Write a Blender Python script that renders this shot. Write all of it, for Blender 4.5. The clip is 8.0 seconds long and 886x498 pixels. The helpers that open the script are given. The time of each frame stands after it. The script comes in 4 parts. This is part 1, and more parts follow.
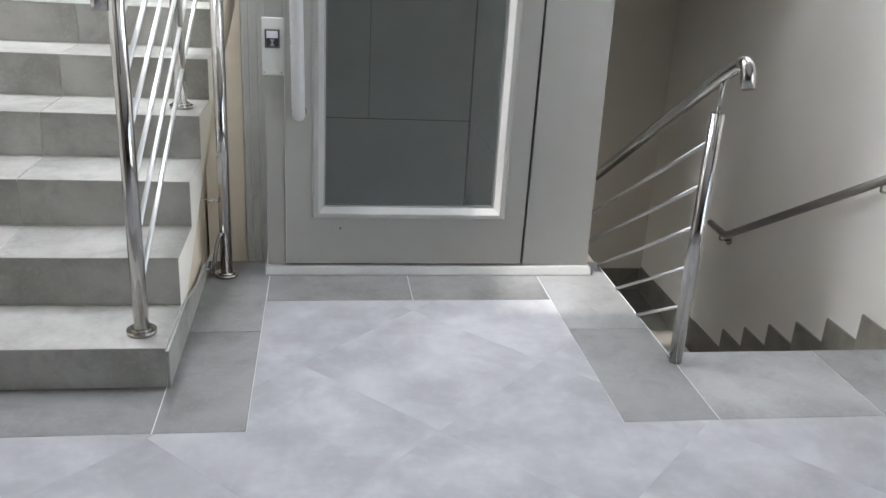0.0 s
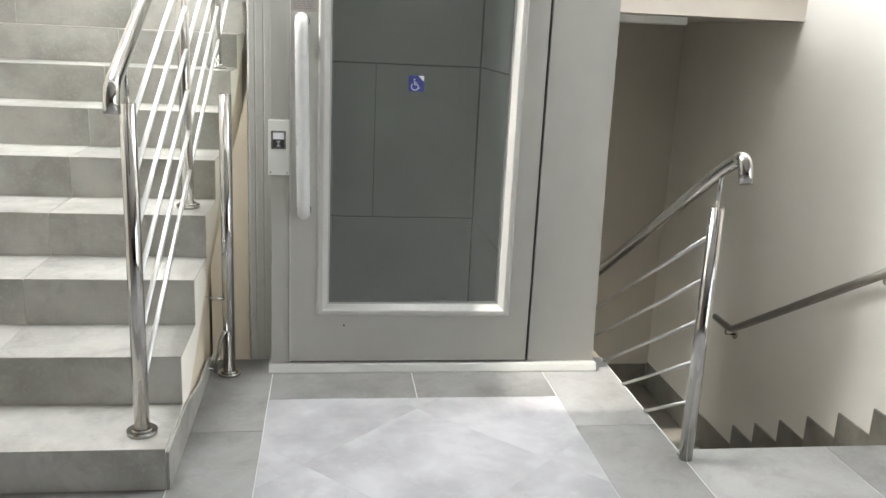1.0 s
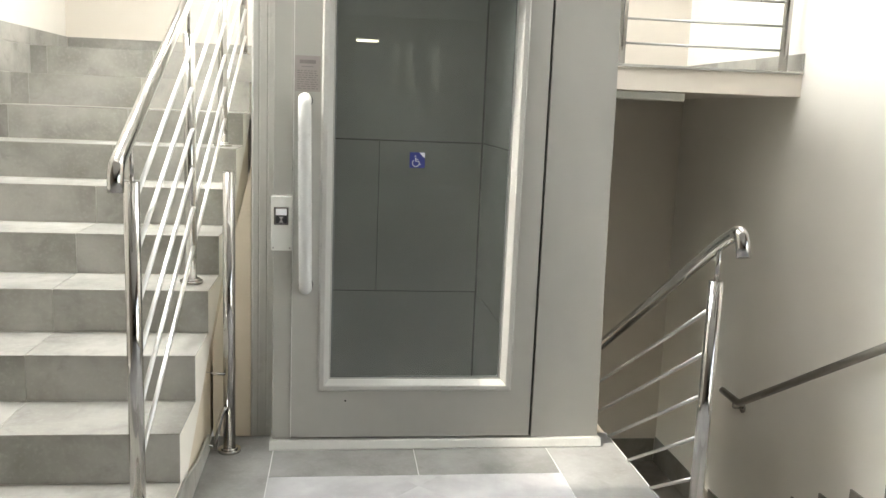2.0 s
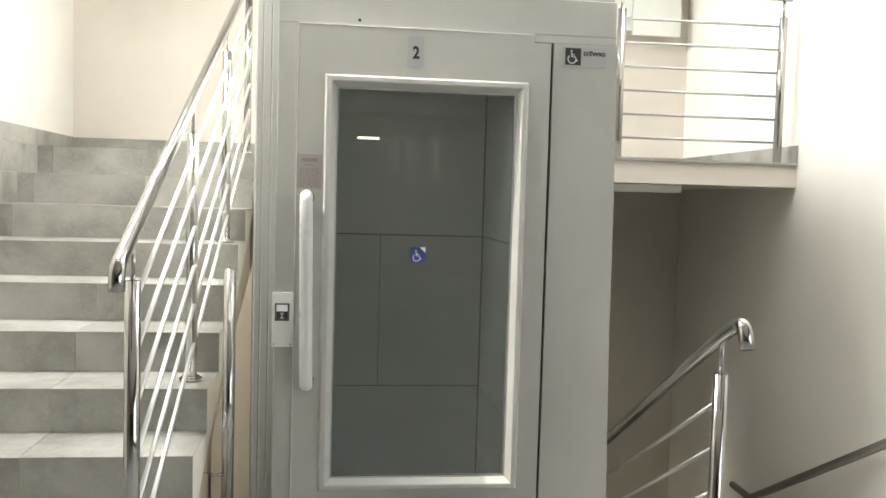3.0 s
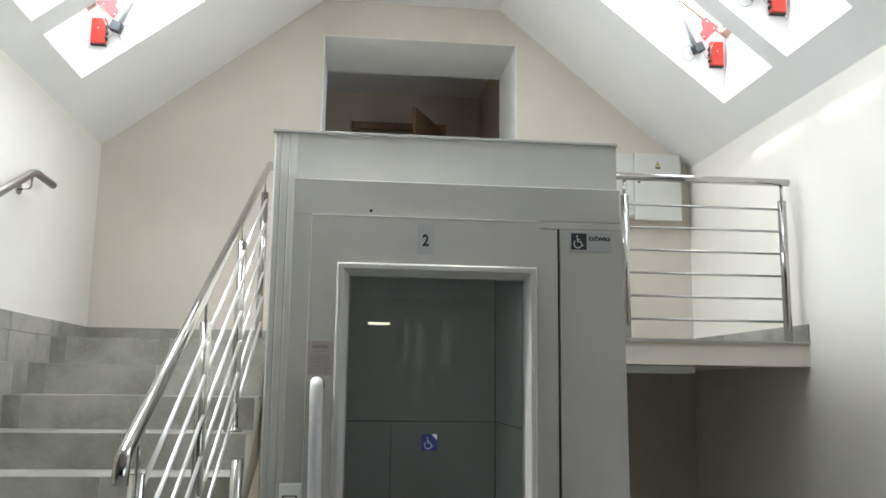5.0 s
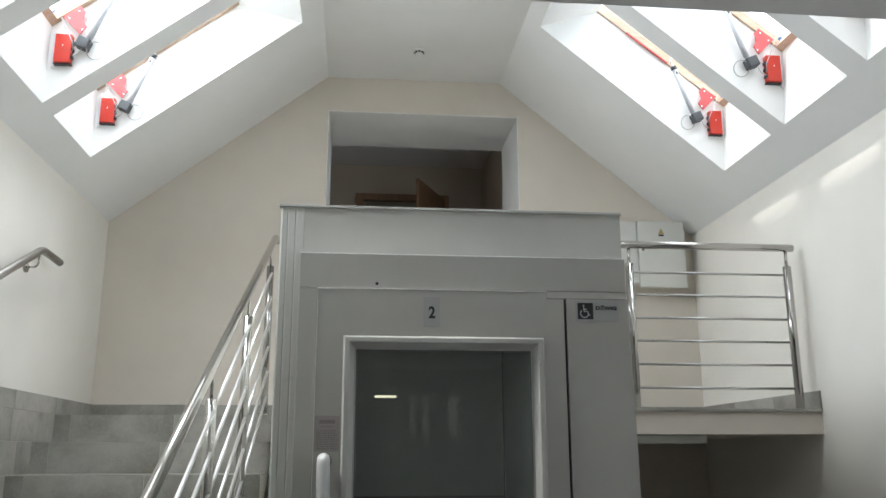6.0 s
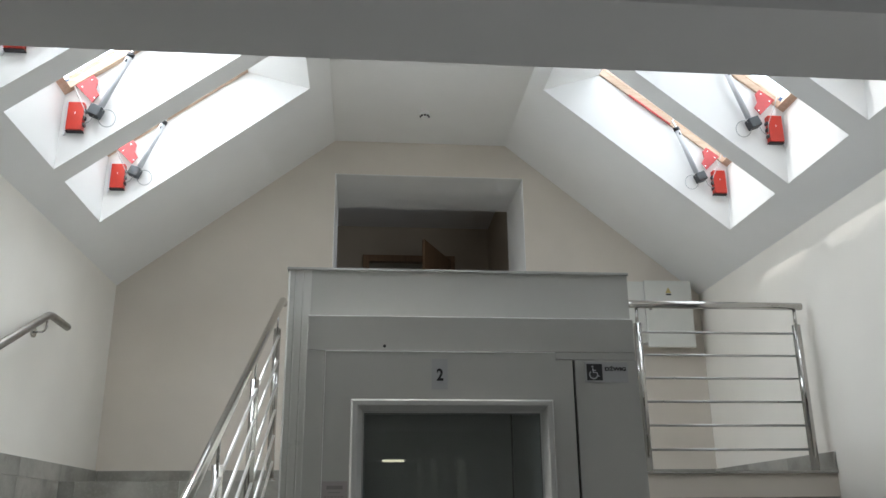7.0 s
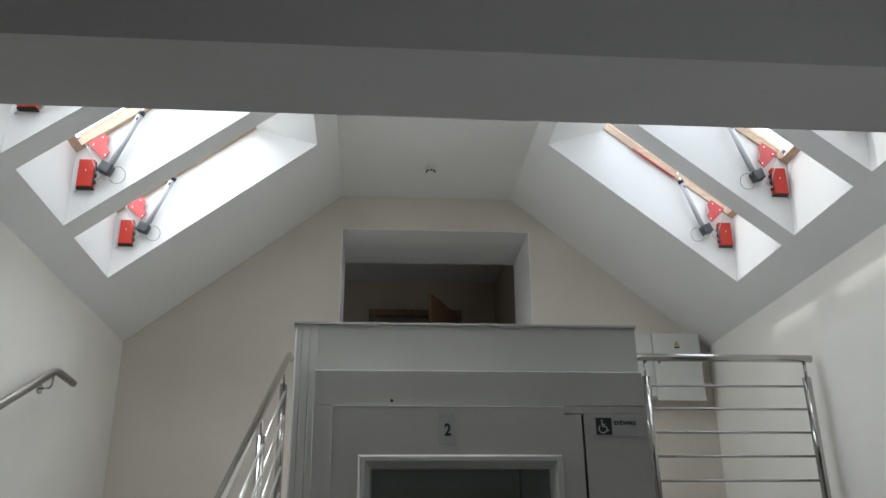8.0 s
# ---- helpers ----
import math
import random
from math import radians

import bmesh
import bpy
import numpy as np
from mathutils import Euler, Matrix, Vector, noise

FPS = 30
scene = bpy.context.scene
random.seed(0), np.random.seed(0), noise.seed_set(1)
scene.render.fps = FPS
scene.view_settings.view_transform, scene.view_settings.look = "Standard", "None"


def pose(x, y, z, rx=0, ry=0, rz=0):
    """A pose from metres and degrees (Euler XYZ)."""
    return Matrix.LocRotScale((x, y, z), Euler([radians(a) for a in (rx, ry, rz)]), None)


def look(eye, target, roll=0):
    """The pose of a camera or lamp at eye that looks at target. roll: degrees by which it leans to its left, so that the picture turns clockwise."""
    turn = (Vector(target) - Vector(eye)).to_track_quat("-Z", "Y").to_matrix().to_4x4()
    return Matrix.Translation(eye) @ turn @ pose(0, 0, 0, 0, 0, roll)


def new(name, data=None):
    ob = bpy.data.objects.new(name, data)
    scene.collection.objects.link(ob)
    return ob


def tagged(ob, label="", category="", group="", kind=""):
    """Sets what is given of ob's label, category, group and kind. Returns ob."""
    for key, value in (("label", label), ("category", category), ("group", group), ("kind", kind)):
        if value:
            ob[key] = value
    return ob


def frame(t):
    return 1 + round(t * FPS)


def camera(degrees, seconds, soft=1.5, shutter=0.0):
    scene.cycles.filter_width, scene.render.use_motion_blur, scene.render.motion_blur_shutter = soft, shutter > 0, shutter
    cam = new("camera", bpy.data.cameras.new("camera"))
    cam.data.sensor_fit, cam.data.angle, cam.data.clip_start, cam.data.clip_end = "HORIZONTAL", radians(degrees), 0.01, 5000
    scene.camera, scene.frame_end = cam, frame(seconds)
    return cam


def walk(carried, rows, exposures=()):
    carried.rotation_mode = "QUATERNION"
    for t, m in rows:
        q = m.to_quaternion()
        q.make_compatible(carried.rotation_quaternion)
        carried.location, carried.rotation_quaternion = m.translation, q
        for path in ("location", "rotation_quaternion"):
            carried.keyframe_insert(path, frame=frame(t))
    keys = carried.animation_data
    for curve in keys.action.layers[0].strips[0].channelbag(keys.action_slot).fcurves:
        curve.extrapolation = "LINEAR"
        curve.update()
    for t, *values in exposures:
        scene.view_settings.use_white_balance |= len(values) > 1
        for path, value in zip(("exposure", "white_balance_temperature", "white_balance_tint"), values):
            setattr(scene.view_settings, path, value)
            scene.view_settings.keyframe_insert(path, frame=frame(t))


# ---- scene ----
cam = camera(55.3, 8.0)
PATH = [
    (0, (0.553, -0.133, 1.418), (0.836, 1.714, 0.706), 3.4),
    (0.5, (0.552, -0.137, 1.415), (0.831, 1.749, 0.809), 3.2),
    (1, (0.553, -0.138, 1.415), (0.825, 1.78, 0.921), 2.7),
    (1.2, (0.555, -0.143, 1.416), (0.824, 1.785, 0.957), 2.6),
    (2.5, (0.584, -0.153, 1.435), (0.828, 1.818, 1.204), 2.0),
    (3, (0.579, -0.151, 1.44), (0.823, 1.831, 1.325), 1.6),
    (3.5, (0.582, -0.147, 1.439), (0.82, 1.839, 1.437), 1.4),
    (4, (0.585, -0.153, 1.442), (0.812, 1.831, 1.557), 1.1),
    (4.5, (0.584, -0.154, 1.442), (0.801, 1.822, 1.656), 0.8),
    (4.7, (0.582, -0.154, 1.443), (0.794, 1.818, 1.699), 1.0),
    (5.8, (0.571, -0.157, 1.452), (0.767, 1.783, 1.899), -0.1),
    (6, (0.57, -0.159, 1.455), (0.765, 1.774, 1.93), -0.1),
    (6.5, (0.566, -0.162, 1.457), (0.754, 1.753, 2.0), -0.3),
    (7, (0.564, -0.165, 1.459), (0.742, 1.73, 2.071), -0.5),
    (7.5, (0.563, -0.167, 1.458), (0.732, 1.708, 2.13), -0.6),
    (8, (0.561, -0.17, 1.454), (0.722, 1.684, 2.187), -0.7),
]
walk(cam, [(t, look(eye, target, roll)) for t, eye, target, roll in PATH],
     [(0, 1.58, 5820, 12), (1, 1.92, 6200, 10), (2.5, 1.83, 6550, 8), (3.5, 1.55, 6350, 8), (4.5, 1.08, 6080, 8),
      (6, 0.36, 5980, 7), (7, -0.02, 5980, 8), (8, -0.38, 5950, 8)])
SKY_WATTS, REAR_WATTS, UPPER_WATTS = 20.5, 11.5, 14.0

# ---------------------------------------------------------------- light
world = bpy.data.worlds.new("sky")
scene.world = world
world.use_nodes = True
wn = world.node_tree.nodes
sky = wn.new("ShaderNodeTexSky")
sky.sky_type = "NISHITA"
sky.sun_disc = False
SUN_WAY = Vector((1.0, 0.08, -1.575)).normalized()      # the way the sunlight travels
sky.sun_elevation = math.asin(-SUN_WAY.z)
sky.sun_rotation = math.atan2(-SUN_WAY.x, -SUN_WAY.y)
wn["Background"].inputs["Strength"].default_value = 0.12
world.node_tree.links.new(sky.outputs["Color"], wn["Background"].inputs["Color"])

sun = new("sun", bpy.data.lights.new("sun", "SUN"))
sun.data.energy = 1.7
sun.data.angle = radians(1.5)
sun.data.color = (1.0, 0.94, 0.84)
sun.matrix_world = look((0, 0, 8), tuple(Vector((0, 0, 8)) + SUN_WAY))


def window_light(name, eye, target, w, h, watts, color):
    """The sky's light in the opening of a window, in view or added."""
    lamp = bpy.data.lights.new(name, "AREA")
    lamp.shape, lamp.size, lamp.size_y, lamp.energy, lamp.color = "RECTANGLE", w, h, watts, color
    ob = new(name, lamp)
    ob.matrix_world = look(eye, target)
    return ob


# ---------------------------------------------------------------- materials
def nodes_of(name):
    m = bpy.data.materials.new(name)
    m.use_nodes = True
    t = m.node_tree
    return m, t, t.nodes["Principled BSDF"]


def mixed(t, fac, a, b, kind="MIX"):
    n = t.nodes.new("ShaderNodeMix")
    n.data_type, n.blend_type = "RGBA", kind
    for sock, v in ((n.inputs[0], fac), (n.inputs[6], a), (n.inputs[7], b)):
        if isinstance(v, (int, float)):
            sock.default_value = v
        elif isinstance(v, tuple):
            sock.default_value = (*v[:3], 1)
        else:
            t.links.new(v, sock)
    return n.outputs[2]


def ramp(t, fac, a, b, lo=0.0, hi=1.0):
    n = t.nodes.new("ShaderNodeMapRange")
    t.links.new(fac, n.inputs[0])
    for i, v in ((1, lo), (2, hi), (3, a), (4, b)):
        n.inputs[i].default_value = v
    return n.outputs[0]


def grain(t, scale, detail=4.0, rough=0.55, where=None, distort=0.0):
    n = t.nodes.new("ShaderNodeTexNoise")
    n.inputs["Scale"].default_value, n.inputs["Detail"].default_value = scale, detail
    n.inputs["Roughness"].default_value, n.inputs["Distortion"].default_value = rough, distort
    t.links.new(where if where is not None else world_place(t), n.inputs["Vector"])
    return n.outputs[0]


def world_place(t):
    return t.nodes.new("ShaderNodeNewGeometry").outputs["Position"]


def relief(t, shader, height, strength, distance):
    n = t.nodes.new("ShaderNodeBump")
    n.inputs["Strength"].default_value, n.inputs["Distance"].default_value = strength, distance
    t.links.new(height, n.inputs["Height"])
    t.links.new(n.outputs[0], shader.inputs["Normal"])


def plaster(name, color, vary=0.05, rough=0.75):
    """Rolled wall paint: faint roller grain, large soft stains."""
    m, t, s = nodes_of(name)
    big, fine = grain(t, 1.3, 3), grain(t, 160, 2)
    dark = tuple(c * (1 - 2 * vary) for c in color)
    base = mixed(t, ramp(t, big, 0, 1, 0.3, 0.7), dark, color)
    t.links.new(mixed(t, ramp(t, grain(t, 14, 5), 0, 0.25, 0.55, 0.8), base, dark), s.inputs["Base Color"])
    s.inputs["Roughness"].default_value = rough
    relief(t, s, fine, 0.25, 0.0015)
    return m


def enamel(name, color, rough=0.35, metal=0.0, vary=0.03):
    """Powder coat on sheet steel: orange-peel relief, faint smudges."""
    m, t, s = nodes_of(name)
    dark = tuple(c * (1 - 3 * vary) for c in color)
    t.links.new(mixed(t, ramp(t, grain(t, 2.2, 4), 0, 1, 0.35, 0.7), dark, color), s.inputs["Base Color"])
    t.links.new(ramp(t, grain(t, 9, 5), rough * 0.8, rough * 1.3, 0.3, 0.7), s.inputs["Roughness"])
    s.inputs["Metallic"].default_value = metal
    relief(t, s, grain(t, 420, 2), 0.06, 0.0008)
    return m


def stone_tile(name, light, dark, rough=0.38, lo=0.86, hi=1.1, size=3.2, veins=0.5, lights=0.6):
    """Concrete-look porcelain: cloudy patches, veins and specks; every tile has its own cut of it."""
    m, t, s = nodes_of(name)
    info = t.nodes.new("ShaderNodeObjectInfo")
    spread = t.nodes.new("ShaderNodeVectorMath")
    spread.operation = "MULTIPLY_ADD"
    comb = t.nodes.new("ShaderNodeCombineXYZ")
    for i in range(3):
        t.links.new(info.outputs["Random"], comb.inputs[i])
    t.links.new(comb.outputs[0], spread.inputs[0])
    spread.inputs[1].default_value = (37.0, 53.0, 71.0)
    t.links.new(world_place(t), spread.inputs[2])
    place = spread.outputs[0]
    cloud = grain(t, size, 4, 0.55, place, 0.3)
    base = mixed(t, ramp(t, cloud, 0, 1, 0.36, 0.64), dark, light)
    vein = grain(t, 9.0, 5, 0.62, place, 0.8)
    if veins:
        base = mixed(t, ramp(t, vein, 0.0, veins, 0.52, 0.78), base, tuple(c * 0.8 for c in dark))
    else:
        base = mixed(t, ramp(t, grain(t, 11.0, 3, 0.5, place), 0.0, 0.45, 0.42, 0.72), base, tuple(c * 1.03 for c in dark))
    base = mixed(t, ramp(t, grain(t, 1.6, 3, 0.5, place, 1.0), 0.0, lights, 0.5, 0.7), base, tuple(min(1, c * 1.12) for c in light))
    speck = grain(t, 60 if veins else 26, 3, 0.6, place)
    base = mixed(t, ramp(t, speck, 0.0, 0.3 if veins else 0.16, 0.5, 0.75), base, tuple(min(1, c * 1.25) for c in light))
    own = ramp(t, info.outputs["Random"], lo, hi)
    shade = t.nodes.new("ShaderNodeCombineColor")
    for i in range(3):
        t.links.new(own, shade.inputs[i])
    t.links.new(mixed(t, 1.0, base, shade.outputs[0], "MULTIPLY"), s.inputs["Base Color"])
    t.links.new(ramp(t, cloud if not veins else vein, rough * 0.85, rough * 1.3, 0.3, 0.7), s.inputs["Roughness"])
    relief(t, s, grain(t, 45, 5, 0.6, place), 0.12, 0.002)
    return m


def metal(name, color, rough, streak=0.0):
    m, t, s = nodes_of(name)
    s.inputs["Base Color"].default_value = (*color, 1)
    s.inputs["Metallic"].default_value = 1.0
    t.links.new(ramp(t, grain(t, 24, 5), rough * 0.85, rough * 1.25, 0.3, 0.7), s.inputs["Roughness"])
    return m


def plain(name, color, rough=0.5, metal_part=0.0):
    m, t, s = nodes_of(name)
    t.links.new(mixed(t, ramp(t, grain(t, 30, 4), 0, 1, 0.35, 0.7), tuple(c * 0.9 for c in color), color), s.inputs["Base Color"])
    s.inputs["Roughness"].default_value, s.inputs["Metallic"].default_value = rough, metal_part
    return m


def timber(name, light, dark, along="X"):
    m, t, s = nodes_of(name)
    mapping = t.nodes.new("ShaderNodeMapping")
    mapping.inputs["Scale"].default_value = (2, 40, 40) if along == "X" else (30, 30, 2)
    t.links.new(world_place(t), mapping.inputs["Vector"])
    g = grain(t, 1.4, 5, 0.6, mapping.outputs[0], 0.8)
    t.links.new(mixed(t, ramp(t, g, 0, 1, 0.35, 0.68), dark, light), s.inputs["Base Color"])
    s.inputs["Roughness"].default_value = 0.45
    relief(t, s, g, 0.15, 0.001)
    return m


def glazing(name, tint, rough=0.0):
    m, t, s = nodes_of(name)
    s.inputs["Base Color"].default_value = (*tint, 1)
    s.inputs["Roughness"].default_value = rough
    s.inputs["IOR"].default_value = 1.45
    s.inputs["Transmission Weight"].default_value = 1.0
    return m


def glowing(name, color, strength):
    m, t, s = nodes_of(name)
    s.inputs["Base Color"].default_value = (*color, 1)
    s.inputs["Emission Color"].default_value = (*color, 1)
    s.inputs["Emission Strength"].default_value = strength
    return m


M_CREAM = plaster("cream_wall_paint", (0.725, 0.665, 0.582))
M_WHITE = plaster("white_wall_paint", (0.80, 0.762, 0.69), 0.035)
M_CEIL = plaster("white_ceiling_paint", (0.86, 0.85, 0.825), 0.03)
# paler copy of the white: extra light on the right wall put into colour
M_BRIGHT = plaster("sunlit_white_wall_paint", (0.865, 0.823, 0.745), 0.03)
M_SAND = plaster("sand_wall_paint", (0.70, 0.61, 0.47))
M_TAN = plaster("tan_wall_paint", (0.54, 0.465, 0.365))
M_STRING = plaster("stringer_paint", (0.84, 0.80, 0.71), 0.04)
M_TILE = stone_tile("grey_stone_tile", (0.39, 0.376, 0.338), (0.25, 0.24, 0.21), 0.38, 0.92, 1.07, 3.2, 0.6)
# darker, browner copy of the grey tile: the stairwell's shade put into colour
M_DOWN = stone_tile("shaded_stone_tile", (0.24, 0.22, 0.185), (0.15, 0.135, 0.112), 0.42, 0.9, 1.08)
# darker copy of the bar steel, with the bars' shade in its colour
M_DOWNBAR = metal("shaded_bar_steel", (0.52, 0.51, 0.49), 0.32)
M_FIELD = stone_tile("pale_stone_tile", (0.345, 0.337, 0.338), (0.232, 0.227, 0.227), 0.40, 0.92, 1.06, 4.2, 0.0, 0.5)
M_BORDER = stone_tile("dark_stone_tile", (0.245, 0.24, 0.23), (0.165, 0.160, 0.150), 0.36, 0.80, 1.12)
# the hall's dimness, as mirrored by the steel, put into a dark brown
M_REAR = plaster("dark_hall_paint", (0.22, 0.18, 0.145))
M_GROUT = plain("pale_grout", (0.72, 0.71, 0.69), 0.9)
M_SCREED = plain("screed", (0.33, 0.32, 0.31), 0.9)
M_LIFT = enamel("light_grey_enamel", (0.408, 0.40, 0.363), 0.40)
M_TRIM = enamel("pale_grey_trim", (0.43, 0.425, 0.395), 0.46)
M_CORNER = enamel("pale_corner_coat", (0.53, 0.525, 0.485), 0.34)
M_SHAFT = enamel("shaft_sheet", (0.40, 0.415, 0.395), 0.42)
M_HANDLE = enamel("white_handle_coat", (0.55, 0.55, 0.53), 0.30)
M_EDGE = enamel("pale_edge_coat", (0.80, 0.80, 0.78), 0.3)
M_STEEL = metal("brushed_stainless", (0.50, 0.485, 0.46), 0.08)
M_BAR = metal("satin_bar_steel", (0.74, 0.73, 0.71), 0.42)
M_DARKSTEEL = metal("satin_stainless", (0.36, 0.34, 0.31), 0.36)
M_BLACK = plain("black_plastic", (0.02, 0.02, 0.022), 0.4)
M_SEAL = plain("grey_rubber", (0.13, 0.135, 0.13), 0.7)
# near black for the shade in hinge gap and frame hole, and a scratch
M_GAP = plain("gap_black", (0.012, 0.012, 0.012), 0.8)
M_BACKING = plain("grey_backing_strip", (0.11, 0.115, 0.11), 0.7)
M_PLATE = enamel("grey_sign_plate", (0.36, 0.36, 0.35), 0.4)
M_NAMEPLATE = enamel("engraved_plate", (0.32, 0.29, 0.27), 0.45)
M_INK = plain("black_ink", (0.015, 0.015, 0.015), 0.6)
M_BARINK = plain("faded_ink", (0.20, 0.18, 0.17), 0.6)
M_BLUE = plain("blue_film", (0.035, 0.045, 0.22), 0.4)
M_PALE = plain("white_film", (0.80, 0.80, 0.82), 0.5)
M_FADED = plain("faded_white_film", (0.50, 0.50, 0.55), 0.5)
M_RED = plain("red_plastic", (0.50, 0.028, 0.012), 0.35)
M_PINK = plain("red_lacquered_steel", (0.56, 0.06, 0.06), 0.4)
M_PINE = timber("lacquered_pine", (0.62, 0.465, 0.335), (0.49, 0.345, 0.235))
M_DOORWOOD = timber("brown_door_wood", (0.30, 0.18, 0.095), (0.20, 0.115, 0.06), "Z")
M_TUBE = enamel("grey_tube_coat", (0.50, 0.51, 0.53), 0.4)
M_GREY = plain("anthracite_plastic", (0.05, 0.055, 0.06), 0.45)
M_CABLE = plain("grey_cable", (0.42, 0.42, 0.41), 0.5)
M_BOX = enamel("white_cabinet_coat", (0.76, 0.76, 0.71), 0.35)
M_YELLOW = plain("yellow_film", (0.55, 0.44, 0.18), 0.5)
M_GLASS = glazing("lift_glass", (0.86, 0.885, 0.865))
veil_t = M_GLASS.node_tree          # a thin grey veil mixed in, stands in for light inside the shaft
veil, both = veil_t.nodes.new("ShaderNodeBsdfDiffuse"), veil_t.nodes.new("ShaderNodeMixShader")
veil.inputs[0].default_value = (0.31, 0.312, 0.282, 1)
veil_t.links.new(ramp(veil_t, grain(veil_t, 3.0, 4), 0.15, 0.20, 0.3, 0.7), both.inputs[0])
veil_t.links.new(veil_t.nodes["Principled BSDF"].outputs[0], both.inputs[1])
veil_t.links.new(veil.outputs[0], both.inputs[2])
veil_t.links.new(both.outputs[0], veil_t.nodes["Material Output"].inputs[0])
M_CLEAR = glazing("window_glass", (0.95, 0.97, 0.97))
M_AMBER = glazing("obscured_amber_glass", (0.62, 0.54, 0.44), 0.25)
M_GLOW = glowing("lamp_strip", (1.0, 0.9, 0.62), 1.2)


# ---------------------------------------------------------------- shapes
def add_box(bm, x0, x1, y0, y1, z0, z1, bevel=0.0):
    r = bmesh.ops.create_cube(bm, size=1.0)
    vs = r["verts"]
    bmesh.ops.scale(bm, vec=(x1 - x0, y1 - y0, z1 - z0), verts=vs)
    bmesh.ops.translate(bm, vec=((x0 + x1) / 2, (y0 + y1) / 2, (z0 + z1) / 2), verts=vs)
    if bevel:
        es = list({e for v in vs for e in v.link_edges})
        bmesh.ops.bevel(bm, geom=es, offset=bevel, segments=2, affect="EDGES", profile=0.6)
    return bm


def box(*a, bevel=0.0):
    return add_box(bmesh.new(), *a, bevel=bevel)


def add_prism(bm, outline, axis, a, b):
    """A plate of the given outline, drawn out along an axis from a to b."""
    put = {"x": lambda p, d: (d, p[0], p[1]), "y": lambda p, d: (p[0], d, p[1]), "z": lambda p, d: (p[0], p[1], d)}[axis]
    lo = [bm.verts.new(put(p, a)) for p in outline]
    hi = [bm.verts.new(put(p, b)) for p in outline]
    n = len(outline)
    fs = [bm.faces.new(lo), bm.faces.new(hi)]
    fs += [bm.faces.new((lo[i], lo[(i + 1) % n], hi[(i + 1) % n], hi[i])) for i in range(n)]
    bmesh.ops.recalc_face_normals(bm, faces=fs)
    return bm


def prism(outline, axis, a, b):
    return add_prism(bmesh.new(), outline, axis, a, b)


def rounded(points, radius, steps=6):
    """A line through the points with its bends rounded."""
    ps = [Vector(p) for p in points]
    out = [ps[0]]
    for a, b, c in zip(ps, ps[1:], ps[2:]):
        r = min(radius, (a - b).length * 0.49, (c - b).length * 0.49)
        p, q = b + (a - b).normalized() * r, b + (c - b).normalized() * r
        for i in range(steps + 1):
            u = i / steps
            out.append((1 - u) ** 2 * p + 2 * u * (1 - u) * b + u * u * q)
    return out + [ps[-1]]


def add_tube(bm, points, r, seg=14, cap=True):
    ps = [Vector(p) for p in points]
    rings, side = [], None
    for i, p in enumerate(ps):
        way = ((ps[i + 1] if i + 1 < len(ps) else p) - (ps[i - 1] if i else p)).normalized()
        if side is None:
            side = way.orthogonal().normalized()
        side = (side - way * side.dot(way)).normalized()
        up = way.cross(side)
        rings.append([bm.verts.new(p + r * (math.cos(2 * math.pi * k / seg) * side + math.sin(2 * math.pi * k / seg) * up)) for k in range(seg)])
    for a, b in zip(rings, rings[1:]):
        for k in range(seg):
            f = bm.faces.new((a[k], a[(k + 1) % seg], b[(k + 1) % seg], b[k]))
            f.smooth = True
    if cap:
        bm.faces.new(list(reversed(rings[0])))
        bm.faces.new(rings[-1])
    return bm


def tube(points, r, seg=14):
    return add_tube(bmesh.new(), points, r, seg)


def part(name, bm, material, parent=None, label="", smooth=False):
    """Links a bmesh as one mesh object, under a thing where one is given."""
    me = bpy.data.meshes.new(name)
    bm.normal_update()
    bm.to_mesh(me)
    bm.free()
    me.materials.append(material)
    ob = new(name, me)
    if parent is not None:
        ob.parent = parent
    if label:
        ob["label"] = label
    return ob


def thing(name, label, category, group="", kind="", at=(0, 0, 0)):
    ob = new(name)
    ob.empty_display_size = 0.1
    return tagged(ob, label, category, group, kind)


def structure(name, bm, material, label, category):
    return tagged(part(name, bm, material), label, category, kind="structure")


# plan, in metres: x along the lift's front, y away from the camera, z from the floor
XL, XR, YB = -1.24, 3.11, 5.93       # side walls, back wall
RISE, GO, Y1 = 0.174, 0.3222, 2.303   # flight up: ten risers to the landing, the first one lower
STEP_Z = [0.0] + [0.141 + RISE * k for k in range(9)] + [1.70]
LAND = STEP_Z[10]
DOWN_RISE, DOWN_GO, DOWN_Y = 0.14, 0.25, 2.5   # flight down: nine risers
LOW = -9 * DOWN_RISE
XS = 0.069                            # open side of the flight up
EAVE, RIDGE, RXL, RXR = 3.10, 4.30, 0.297, 1.637
SKY_Y = ((4.255, 4.905), (3.43, 4.085), (2.61, 3.27))
REAR = -9.0

# ---------------------------------------------------------------- walls, roof, floor
WY0, WY1, WZ0, WZ1 = -1.6, 1.35, 0.12, 2.12      # unseen window added in the hall's right wall, lights lift and first steps
structure("wall_hall_left", box(XL - 0.3, XL, REAR - 0.3, 1.615, -0.3, 3.2), M_REAR, "unseen side wall of the hall, brown to darken reflections", "wall")
structure("wall_left", box(XL - 0.3, XL, 1.617, YB + 0.5, -0.3, EAVE + 0.5), M_WHITE, "white painted plaster wall beside the stairs going up", "wall")
bm = bmesh.new()
add_box(bm, XR, XR + 0.3, WY1, 1.615, -0.3, 3.2)
add_box(bm, XR, XR + 0.3, REAR - 0.3, WY0, -0.3, 3.2)
add_box(bm, XR, XR + 0.3, WY0, WY1, -0.3, WZ0)
